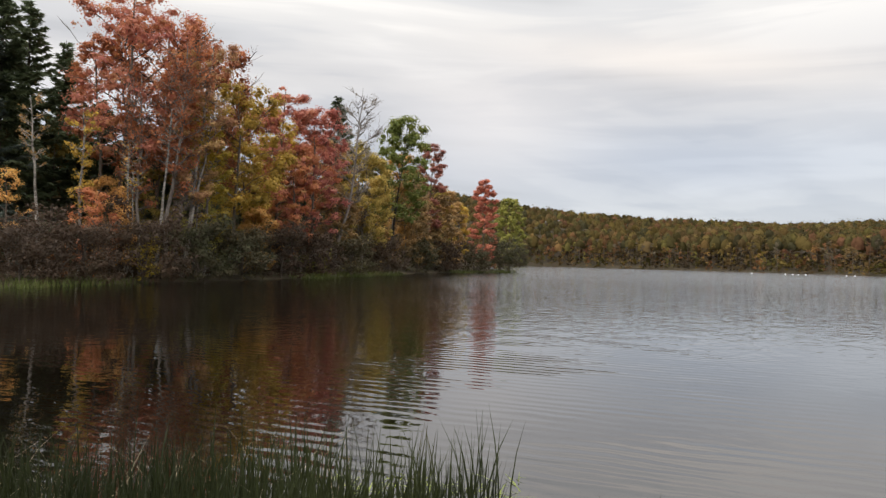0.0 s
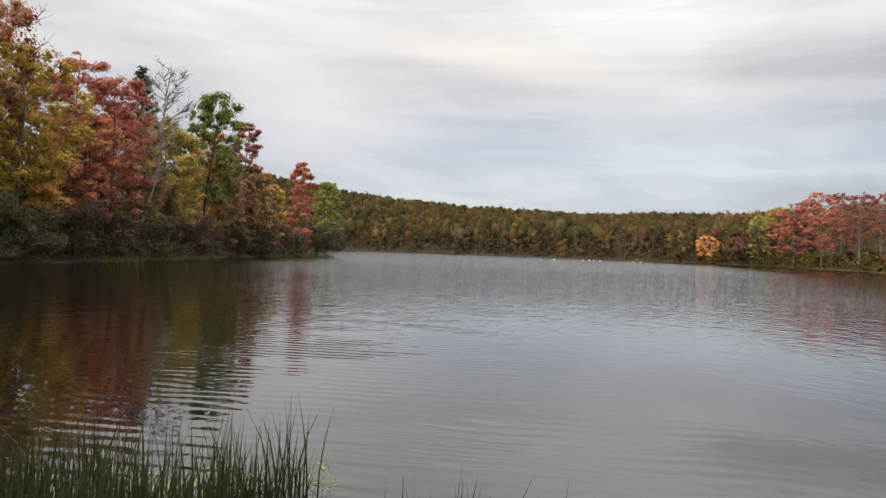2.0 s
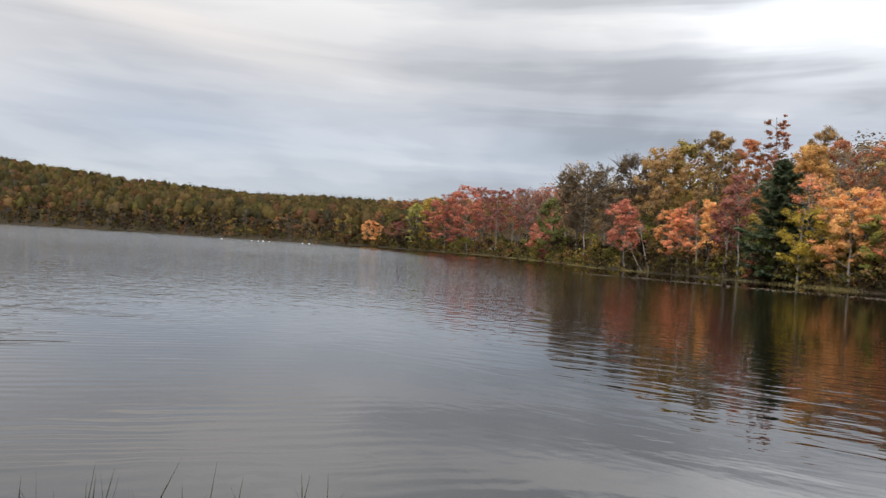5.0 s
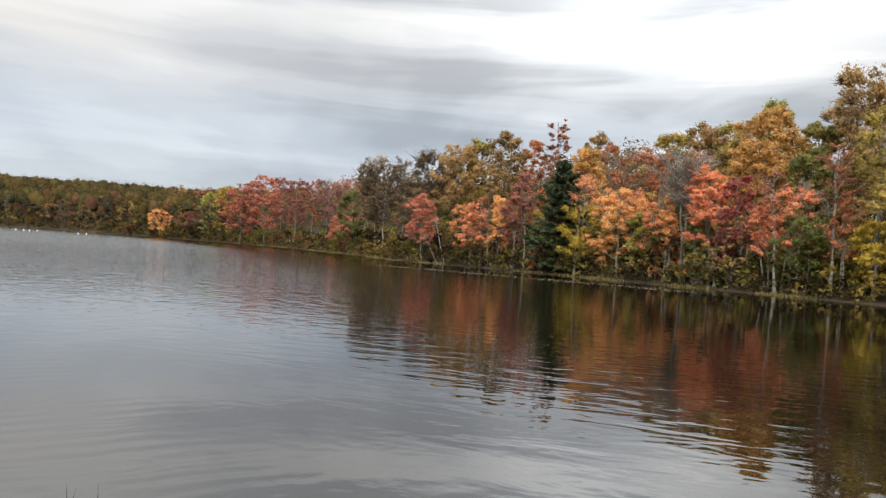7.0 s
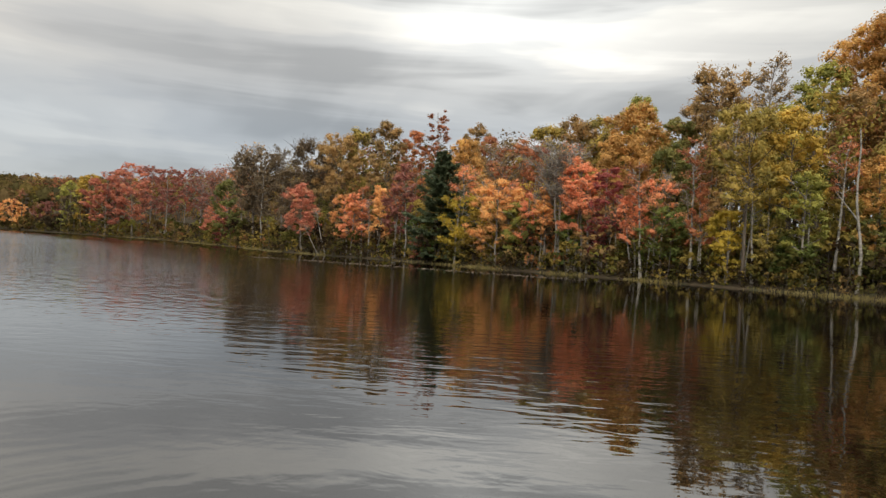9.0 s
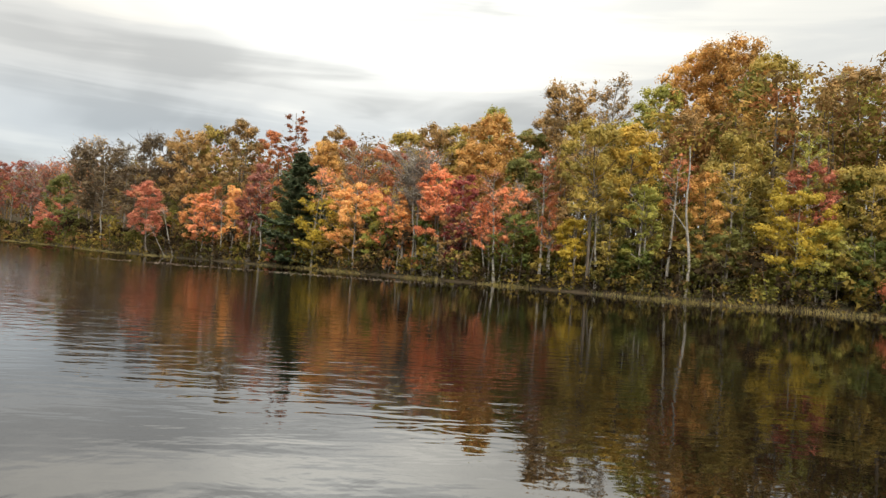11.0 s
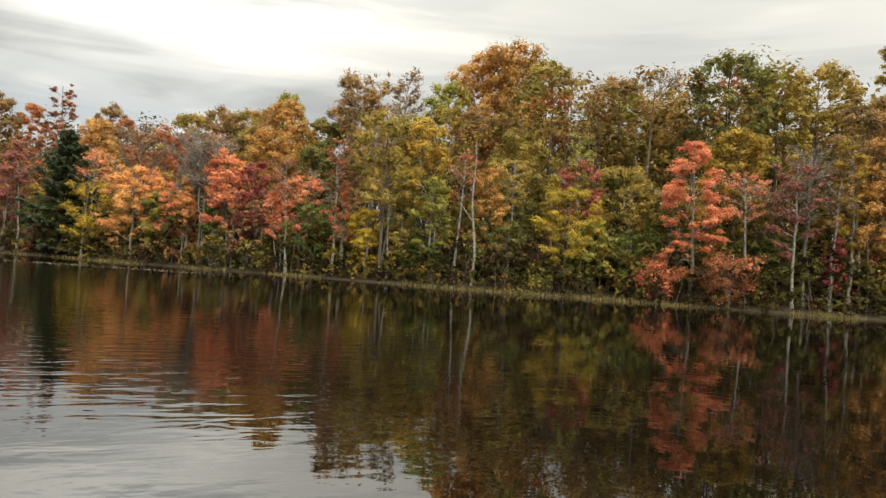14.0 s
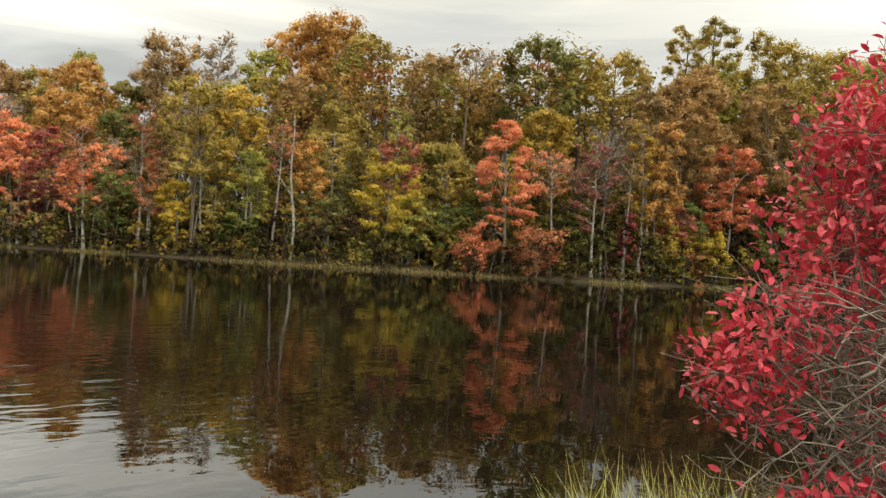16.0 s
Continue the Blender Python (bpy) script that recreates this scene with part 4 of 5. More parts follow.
maple(68.0, 4.7, 12.5, 4.5, "red", 0.45, 0.6)
oak(92.1, 4.1, 26.5, 6.5, "lime", 0.35, 1.22)
oak(85.2, 1.9, 24.7, 9.6, "bronze", 0.3, 1.22)
bare(95.2, -2.4, 29.1, 7.4, "bronze", 0.5, 0.15)
oak(69.2, 0.7, 11.9, 6.7, "olive", 0.15, 1.35)
oak(82.1, -3.6, 20.8, 7.0, "olive", 0.25, 1.22)
maple(62.5, -4.7, 13.4, 6.2, "coral", 0.22, 0.74)
shrub(61.2, -2.0, 3.1, 3.4, "coral", 0.1, 1)
shrub(60.7, -7.4, 4.2, 4.3, "rust", 0.1, 0.6)
oak(75.7, -8.8, 24.9, 8.9, "green", 0.45, 1.08)
oak(69.7, -8.1, 15.9, 6.3, "gold", 0.35, 0.94)
bare(68.2, -11.6, 11.7, 4.3, "bronze", 0.5, 0.2)
birch(62.5, -12.3, 12.3, 4.2, "rose", 0.35, 0.3)
bare(64.7, -13.7, 13.8, 3.6, "grey", 0.5, 0.1)
oak(76.4, -16.8, 23.8, 7.9, "olive", 0.4, 1.35)
oak(84.8, -15.2, 25.3, 7.4, "lime", 0.35, 1.22)
birch(63.6, -16.6, 14.4, 3.1, "gold", 0.35, 0.5)
oak(64.7, -18.1, 14.6, 4.2, "amber", 0.35, 0.81)
oak(67.2, -20.4, 19.8, 6.3, "bronze", 0.4, 0.94)
oak(76.9, -22.8, 27.2, 3.7, "olive", 0.55, 0.81)
oak(72.9, -25.4, 27.3, 4.5, "olive", 0.5, 0.68)
maple(67.9, -25.9, 13.1, 6.4, "coral", 0.4, 0.81)
maple(65.5, -20.6, 7.2, 4.3, "red", 0.2, 0.9)
maple(63.4, -15.3, 6.3, 3.0, "crimson", 0.2, 0.59)
maple(64.4, -20.9, 5.4, 4.6, "yellow", 0.15, 0.9)
maple(65.8, -24.2, 5.0, 2.8, "yellow", 0.3, 0.9)
oak(66.5, -19.3, 18.3, 5.9, "bronze", 0.35, 0.8)
oak(70.4, -23.3, 21.1, 5.8, "bronze", 0.35, 1.08)
oak(78.0, -36.6, 25.6, 10.1, "olive", 0.3, 1.35)
oak(77.1, -42.8, 24.8, 9.6, "olive", 0.3, 1.35)
bare(69.6, -34.5, 17.8, 4.2, "grey", 0.4, 0.03)
oak(83.2, -34.7, 24.3, 8.4, "green", 0.3, 1.35)
oak(69.6, -32.3, 10.0, 7.2, "green", 0.1, 1)
oak(77.8, -32.2, 27.0, 8.5, "olive", 0.35, 1.3)
oak(71.5, -36.3, 23.5, 9.4, "olive", 0.3, 1.4)
oak(72.3, -42.0, 23.8, 9.8, "lime", 0.3, 1.3)
oak(69.2, -30.7, 19.6, 7.1, "bronze", 0.3, 1.3)
oak(70.9, -37.4, 18.2, 8.7, "green", 0.2, 1.3)
oak(80.9, -29.8, 25.7, 7.4, "lime", 0.3, 1.2)
oak(74.6, 34.6, 14.7, 5.8, "green", 0.15, 1.2)
oak(81.6, 50.9, 20.3, 6.7, "bronze", 0.3, 1)
oak(83.2, 55.8, 19.9, 7.0, "olive", 0.3, 1)
oak(76.1, 65.2, 17.6, 6.2, "amber", 0.3, 0.9)
birch(65.3, 41.2, 14.6, 2.4, "coral", 0.7, 0.12)
bare(65.4, 42.9, 12.9, 2.1, "grey", 0.6, 0.05)
bare(65.5, 44.6, 14.2, 4.9, "grey", 0.5, 0.06)
birch(65.5, 35.8, 7.5, 1.7, "coral", 0.8, 0.1)
birch(65.4, 34.0, 8.6, 1.7, "rust", 0.8, 0.1, lean=-1.0)
bare(65.6, 36.8, 6.3, 1.8, "grey", 0.6, 0.05)
birch(65.1, 32.3, 5.8, 1.4, "rust", 0.8, 0.05)
bare(68.8, 32.7, 11.2, 1.8, "bronze", 0.5, 0.1)
birch(68.1, 29.4, 9.3, 1.7, "bronze", 0.8, 0.05)
birch(65.7, 24.8, 14.1, 2.5, "bronze", 0.7, 0.1)
birch(64.4, 26.7, 5.3, 1.4, "gold", 0.7, 0.1)
birch(63.5, 21.8, 10.2, 2.4, "gold", 0.75, 0.15)
birch(63.8, 17.7, 8.7, 2.3, "lime", 0.75, 0.15)
birch(63.8, 22.7, 7.3, 1.3, "lime", 0.7, 0.1, lean=0.5)
maple(65.2, 44.9, 9.3, 3.1, "orange", 0.3, 0.44)
maple(65.2, 39.5, 12.1, 3.6, "coral", 0.35, 0.52)
maple(65.1, 33.5, 8.0, 4.0, "coral", 0.35, 0.44)
maple(65.5, 37.9, 5.2, 3.2, "crimson", 0.3, 0.37)
maple(65.4, 46.5, 8.7, 3.4, "coral", 0.3, 0.44)
oak(74.1, 39.9, 15.9, 6.2, "amber", 0.4, 1.2)
maple(80.7, 55.9, 16.4, 6.9, "rose", 0.35, 0.5)
maple(82.8, 52.8, 15.7, 5.4, "rust", 0.35, 0.5)
maple(83.9, 68.4, 19.1, 5.9, "rust", 0.3, 0.7)
maple(78.8, 61.9, 14.1, 4.3, "coral", 0.3, 0.7)
maple(67.9, 79.0, 9.1, 4.9, "coral", 0.3, 0.59)
maple(67.8, 73.1, 9.9, 3.5, "orange", 0.3, 0.59)
maple(67.5, 69.9, 12.0, 4.5, "rose", 0.3, 0.8)
birch(68.5, 75.8, 8.5, 2.0, "rust", 0.7, 0.1)
birch(67.9, 68.1, 10.6, 2.2, "rust", 0.75, 0.1)
maple(67.7, 64.7, 3.1, 3.7, "red", 0.1, 0.6)
snag(62.2, 13.6, 12.9, -0.5)
birch(67.2, 83.8, 7.0, 1.5, "rust", 0.8, 0.05, lean=-1.7)
birch(67.0, 85.2, 4.6, 1.2, "rust", 0.8, 0.05, lean=-2.2)


def stake(x, y, tall):
    """A weathered post at the water's edge, split at its top."""
    rng = rng_next()
    post = tagged(new("post"), "short weathered grey wooden post among the brush", "post")
    post.location = (x, y, float(ground_z(x, y)[0]) - 0.15)
    ks = np.linspace(0, 1, 6)
    line = np.stack([0.05 * ks + rng.normal(0, 0.008, 6), 0.03 * ks, tall * ks], 1)
    v, f = tubes([(line, np.array((0.13, 0.125, 0.12, 0.12, 0.11, 0.07)))], 8)
    part("shaft", mesh_of("shaft", v, f, BARK["grey"], True), post)
    v, f = tubes([(line[-1] + np.array([(0.03, 0, -0.1), (0.05, 0.01, 0.08), (0.06, 0.02, 0.22)]), np.array((0.05, 0.04, 0.012)))], 5)
    part("splinter", mesh_of("splinter", v, f, BARK["pale"], True), post)


stake(63.0, -13.2, 2.4)

# ---- the point with the spruces and maples ----
# rust and bronze hues picked partly to put this point's shade into the leaves
GROUP[0] = "trees on the near point"
spruce(-48.7, 44.8, 22.0, 5.7, "pine", 0.05, 1.5)
spruce(-46.9, 40.8, 21.7, 5.8, "pine", 0.05, 1.5)
spruce(-52.6, 52.3, 21.3, 4.3, "pine", 0.1, 1.4)
spruce(-46.4, 38.3, 20.7, 5.6, "spruce", 0.05, 1)
spruce(-49.2, 52.8, 15.7, 6.2, "pine", 0.1, 1.4)
spruce(-48.2, 56.4, 14.5, 5.8, "pine", 0.05, 1.4)
maple(-40.5, 45.8, 23.6, 10.4, "sunset", 0.4, 0.66)
maple(-43.4, 47.3, 19.7, 5.1, "rust", 0.45, 0.6)
oak(-39.8, 49.1, 21.8, 7.6, "rust", 0.4, 0.6)
birch(-36.9, 48.8, 19.2, 5.7, "peach", 0.3, 0.5, lean=2.6)
oak(-40.1, 57.6, 21.6, 6.9, "rust", 0.35, 0.6)
oak(-36.6, 55.7, 17.2, 8.4, "gold", 0.35, 0.66)
birch(-36.7, 52.0, 12.5, 4.5, "yellow", 0.25, 0.5)
maple(-38.5, 65.7, 19.7, 6.8, "sunset", 0.3, 0.83)
maple(-40.7, 66.8, 17.7, 6.3, "rust", 0.25, 0.92)
maple(-37.3, 71.6, 18.6, 9.0, "sunset", 0.25, 1.01)
maple(-36.9, 66.1, 13.4, 6.1, "rust", 0.25, 0.92)
spruce(-41.9, 86.6, 23.4, 5.2, "pine", 0.1, 1)
bare(-37.0, 76.2, 21.8, 6.6, "grey", 0.3, 0.02, lean=3.6)
oak(-37.8, 85.2, 15.7, 7.9, "olive", 0.25, 0.92)
maple(-37.5, 78.2, 10.6, 6.2, "bronze", 0.1, 1.5)
oak(-38.3, 95.8, 22.3, 7.8, "fern", 0.35, 1.6, lean=1.4)
maple(-38.2, 111.9, 21.7, 5.8, "rose", 0.3, 1.2)
oak(-38.5, 103.8, 14.1, 7.9, "bronze", 0.1, 1.5)
maple(-37.6, 115.2, 14.0, 7.6, "bronze", 0.1, 1.5)
maple(-36.9, 122.8, 14.2, 6.0, "bronze", 0.1, 1.5)
birch(-36.5, 126.5, 12.5, 5.1, "gold", 0.2, 0.8)
maple(-35.0, 137.8, 17.9, 6.1, "red", 0.1, 1.65)
maple(-84.1, 391.3, 37.7, 20.6, "lime", 0.1, 1.65)
birch(-41.4, 39.4, 12.8, 1.8, "bronze", 0.6, 0.1)
birch(-39.7, 41.1, 12.3, 2.2, "gold", 0.4, 0.25)
maple(-37.9, 40.5, 6.6, 3.6, "rust", 0.1, 0.5)
maple(-37.8, 42.9, 6.7, 2.7, "amber", 0.1, 0.6)
maple(-40.4, 36.1, 7.6, 3.4, "amber", 0.4, 0.25)
maple(-36.6, 59.3, 6.4, 4.0, "amber", 0.1, 1.5)
spruce(-50.2, 49.1, 13.4, 5.5, "pine", 0.05, 1.4)
oak(-40.5, 92.0, 18.2, 7.5, "olive", 0.15, 1.0)
oak(-41.0, 84.0, 17.4, 7.2, "bronze", 0.15, 0.9)
maple(-40.6, 104.5, 18.6, 7.0, "amber", 0.15, 0.9)
maple(-40.0, 113.0, 17.2, 7.2, "bronze", 0.12, 1.0)
oak(-40.5, 122.0, 15.5, 7.5, "olive", 0.1, 1.0)
maple(-40.2, 76.5, 16.4, 7.0, "rust", 0.15, 0.8)
oak(-40.8, 70.5, 15.0, 6.5, "bronze", 0.12, 0.8)
maple(-39.2, 60.5, 13.0, 5.5, "gold", 0.15, 0.7)
maple(-39.6, 54.5, 11.5, 5.0, "lime", 0.1, 0.7)
maple(-40.2, 49.5, 9.0, 4.6, "olive", 0.1, 0.7)
maple(-41.0, 45.0, 8.0, 4.4, "amber", 0.1, 0.6)
spruce(-47.2, 59.8, 15.1, 5.9, "pine", 0.05, 1.4)
spruce(-45.1, 61.4, 14.0, 5.9, "pine", 0.05, 1.3)
spruce(-43.9, 64.7, 12.7, 5.5, "pine", 0.05, 1.2)
birch(-38.1, 43.9, 10.7, 1.4, "amber", 0.75, 0.12)
birch(-37.3, 46.0, 13.6, 2.1, "rust", 0.7, 0.15, lean=0.6)
birch(-37.5, 43.8, 8.2, 1.3, "gold", 0.8, 0.1)
birch(-37.1, 48.7, 15.5, 2.9, "gold", 0.65, 0.2, lean=1.7)
birch(-37.0, 50.6, 10.0, 1.7, "gold", 0.7, 0.15, lean=0.3)
birch(-36.7, 51.4, 11.5, 2.0, "gold", 0.65, 0.2, lean=0.2)
bare(-37.2, 48.0, 8.7, 1.4, "grey", 0.6, 0.05)
birch(-37.9, 96.0, 12.4, 2.4, "gold", 0.7, 0.1)
birch(-37.7, 111.0, 10.4, 2.7, "rust", 0.7, 0.15, lean=0.9)
spruce(-42.6, 67.9, 11.4, 5.6, "pine", 0.05, 1.2)
spruce(-40.9, 73.6, 10.1, 5.2, "pine", 0.05, 1.1)
spruce(-47.2, 49.2, 11.4, 4.8, "pine", 0.05, 1.4)
spruce(-47.0, 52.2, 11.4, 4.9, "pine", 0.05, 1.4)
spruce(-49.4, 44.0, 12.9, 5.2, "pine", 0.05, 1.4)
bare(-38.6, 46.2, 16.3, 3.3, "rust", 0.3, 0.2, lean=-0.9)
bare(-37.4, 47.2, 19.1, 4.2, "rust", 0.35, 0.25, lean=1.4)
bare(-37.5, 85.3, 11.3, 2.9, "grey", 0.4, 0.1)
shrub(-35.6, 42.8, 3.0, 1.7, "yellow", 0.1, 0.5)
shrub(-37.0, 33.9, 3.5, 5.9, "twig", 0.05, 1)
shrub(-36.0, 37.8, 3.6, 5.3, "twig", 0.05, 1)
shrub(-35.8, 43.3, 4.1, 6.6, "twig", 0.05, 1)
shrub(-35.4, 48.7, 4.1, 6.1, "willow", 0.05, 1)
shrub(-34.8, 54.0, 4.0, 5.5, "willow", 0.05, 1)
shrub(-34.7, 60.4, 4.5, 6.0, "twig", 0.05, 1)
shrub(-35.2, 68.2, 4.2, 6.0, "twig", 0.05, 1)
shrub(-35.3, 77.0, 4.2, 5.9, "willow", 0.05, 1)
shrub(-35.9, 88.7, 4.4, 6.0, "twig", 0.05, 1)
shrub(-36.5, 104.0, 4.7, 6.0, "willow", 0.05, 1)
shrub(-35.6, 115.8, 4.9, 6.1, "twig", 0.05, 1)
shrub(-34.3, 129.2, 4.9, 6.8, "willow", 0.05, 1)
shrub(-32.3, 141.6, 5.9, 7.9, "willow", 0.05, 1)
shrub(-79.9, 392.1, 9.7, 14.1, "willow", 0.05, 1)
shrub(-35.1, 68.2, 2.1, 3.0, "lime", 0.05, 0.7)


# ---- saplings under the trees of the wooded bank ----
GROUP[0] = "saplings on the wooded bank"
rng = rng_next()
for i in range(80):
    k = i / 80 + rng.uniform(-0.006, 0.006)
    y = -22 + 92 * k
    x = float(np.interp(y, [-26, -14, 4, 22, 45, 75], [65, 60.5, 61, 61, 63, 66])) + rng.uniform(2.5, 9)
    z = float(ground_z(x, y)[0])
    kind = ("fern", "olive", "green", "bronze", "fern", "green", "olive", "lime")[int(rng.integers(0, 8))]
    maple(x, y, z + rng.uniform(3.0, 8.5), rng.uniform(3.0, 5.0), kind, 0.1, rng.uniform(0.5, 0.9))


GROUP[0] = "slender trees on the wooded bank"
for i in range(20):
    y = -20 + 92 * (i + rng.random()) / 20
    x = float(np.interp(y, [-26, -14, 4, 22, 45, 75], [65, 60.5, 61, 61, 63, 66])) + rng.uniform(2.0, 7)
    z = float(ground_z(x, y)[0])
    birch(x, y, z + rng.uniform(9, 16), rng.uniform(2.2, 4.0), ("bronze", "coral", "lime", "gold", "rust", "olive")[int(rng.integers(0, 6))], 0.6, rng.uniform(0.12, 0.4))


# ---- grasses along the shores, and reeds at the viewer's bank ----
def blades(rng, base, tall, wide, bend, segments=3):
    """Tapering, bent grass blades standing at the places in base."""
    n = len(base)
    turn, face = rng.random(n) * 6.283, rng.random(n) * 6.283
    way = np.stack([np.cos(turn), np.sin(turn), 0 * turn], 1)
    side = np.stack([np.cos(face), np.sin(face), 0 * face], 1)
    ks = np.linspace(0, 1, segments + 1)
    rows = []
    for k in ks:
        c = base + way * (bend * k ** 2)[:, None]
        c[:, 2] += tall * (k - 0.25 * np.minimum(bend / tall, 1.5) * k ** 2)
        w = (wide * (1 - k ** 1.6) + 0.0006)[:, None] * 0.5
        rows.append(np.stack([c - side * w, c + side * w], 1))
    v = np.stack(rows, 1).reshape(-1, 3)
    q = []
    for i in range(segments):
        q.append(np.array((2 * i, 2 * i + 1, 2 * i + 3, 2 * i + 2)))
    m = 2 * (segments + 1)
    f = (np.arange(n)[:, None, None] * m + np.array(q)[None]).reshape(-1, 4)
    return v, f


def along_shore(rng, first, last, count, s_low, s_high):
    """Places beside the lake's outline between two of its corners."""
    a = LAKE[first:last]
    seg = np.linalg.norm(np.diff(a, axis=0), axis=1)
    at = np.sort(rng.random(count)) * seg.sum()
    cum = np.concatenate([[0], np.cumsum(seg)])
    p = np.stack([np.interp(at, cum, a[:, k]) for k in range(2)], 1)
    d = np.stack([np.gradient(p[:, 0]), np.gradient(p[:, 1])], 1)
    i = np.clip(np.searchsorted(cum, at, side="right") - 1, 0, len(seg) - 1)
    d = np.diff(a, axis=0)[i] / seg[i][:, None]
    out_ = np.stack([-d[:, 1], d[:, 0]], 1)          # landwards
    clump = 0.5 + 0.5 * np.sin(at * 0.35 + np.sin(at * 0.11) * 3)
    s = rng.uniform(s_low, s_high, count) * (0.55 + 0.75 * clump) + rng.normal(0, 0.12, count)
    keep = rng.random(count) < 1.9 * clump - 0.5
    return (p + out_ * s[:, None])[keep]


def grass(name, label, places, material, tall, wide, bend, afloat=False):
    rng = rng_next()
    n = len(places)
    z = np.maximum(ground_z(places[:, 0], places[:, 1]), -0.06)
    z = np.full(n, 0.006) if afloat else z
    v, f = blades(rng, np.stack([places[:, 0], places[:, 1], z], 1), rng.uniform(*tall, n), rng.uniform(*wide, n), rng.uniform(*bend, n))
    return tagged(new(name, mesh_of(name, v, f, material)), label, "grass", kind="stuff")


rng = rng_next()
grass("bank_sedge", "straw-coloured sedge along the far bank", along_shore(rng, 19, 34, 15000, -0.9, 0.7), SEDGE, (0.12, 0.5), (0.03, 0.06), (0.05, 0.35))
grass("point_sedge", "dull green sedge along the near point", along_shore(rng, 0, 9, 13000, -2.2, 1.0), GREEN_SEDGE, (0.3, 0.75), (0.03, 0.06), (0.05, 0.35))


def polar(rng, count, turn0, turn1, near, far, power=1.0):
    a = np.radians(turn0 + (turn1 - turn0) * rng.random(count) ** power)
    d = rng.uniform(near, far, count)
    return np.stack([np.sin(a) * d, np.cos(a) * d], 1)


rng = rng_next()
thick = np.concatenate([polar(rng, 700, -60, -22, 4.4, 6.6), polar(rng, 620, -60, -17, 4.1, 5.0), polar(rng, 330, -30, -14.5, 4.1, 4.7)])
clumps = polar(rng, 46, -60, -14, 4.2, 6.2)
near_clump = clumps[rng.integers(0, len(clumps), 1300)] + rng.normal(0, 0.10, (1300, 2))
grass("reeds", "dark green reeds standing in the shallows", np.concatenate([thick, near_clump]), REED, (0.5, 0.94), (0.012, 0.024), (0.01, 0.24))
grass("sparse_reeds", "short scattered reed stems in open water", np.concatenate([polar(rng, 40, -14, 0, 4.2, 4.7), polar(rng, 18, 1, 16, 4.3, 4.8)]), REED, (0.52, 0.78), (0.011, 0.02), (0.02, 0.3))
# dry stalks; their pale colour also stands in for highlights on bent blades
grass("dry_reeds", "pale dry reed stalks, some standing for highlights on bent reeds", polar(rng, 260, -60, -24, 4.8, 7.2), DRY_GLINT_REED, (0.3, 0.75), (0.005, 0.010), (0.3, 0.8))
grass("drowned_blades", "pale lime water grass lying on the surface", polar(rng, 120, -27, -11, 6.1, 7.0), PALE_REED, (0.02, 0.10), (0.010, 0.022), (0.12, 0.36), True)
grass("bank_grass", "light green grass at the water's edge", np.concatenate([polar(rng, 760, 100, 124, 3.8, 4.8), polar(rng, 420, 103, 124, 3.2, 4.0)]), leaf_material("light_grass", [(0.14, 0.16, 0.04), (0.28, 0.30, 0.08), (0.42, 0.42, 0.13), (0.48, 0.42, 0.2)]), (0.55, 1.02), (0.007, 0.014), (0.05, 0.5))


# ---- the crimson bush beside the viewer ----
def leaf_blade(k):
    """A pointed oval leaf folded along its midrib, stalk at the origin, along +x."""
    fold, curl = (0.25, 0.4, 0.15, 0.5)[k % 4], (0.10, -0.08, 0.2, 0.02)[k % 4]
    xs, ws = (0.0, 0.3, 0.68, 1.0), (0.0, 0.21, 0.22, 0.0)
    v = []
    for x, w in zip(xs, ws):
        z = curl * x * x
        v += [(x, -w, z + fold * w), (x, 0, z), (x, w, z + fold * w)]
    f = []
    for i in range(3):
        a = 3 * i
        f += [(a, a + 3, a + 4, a + 1), (a + 1, a + 4, a + 5, a + 2)]
    return np.array(v), np.array(f)


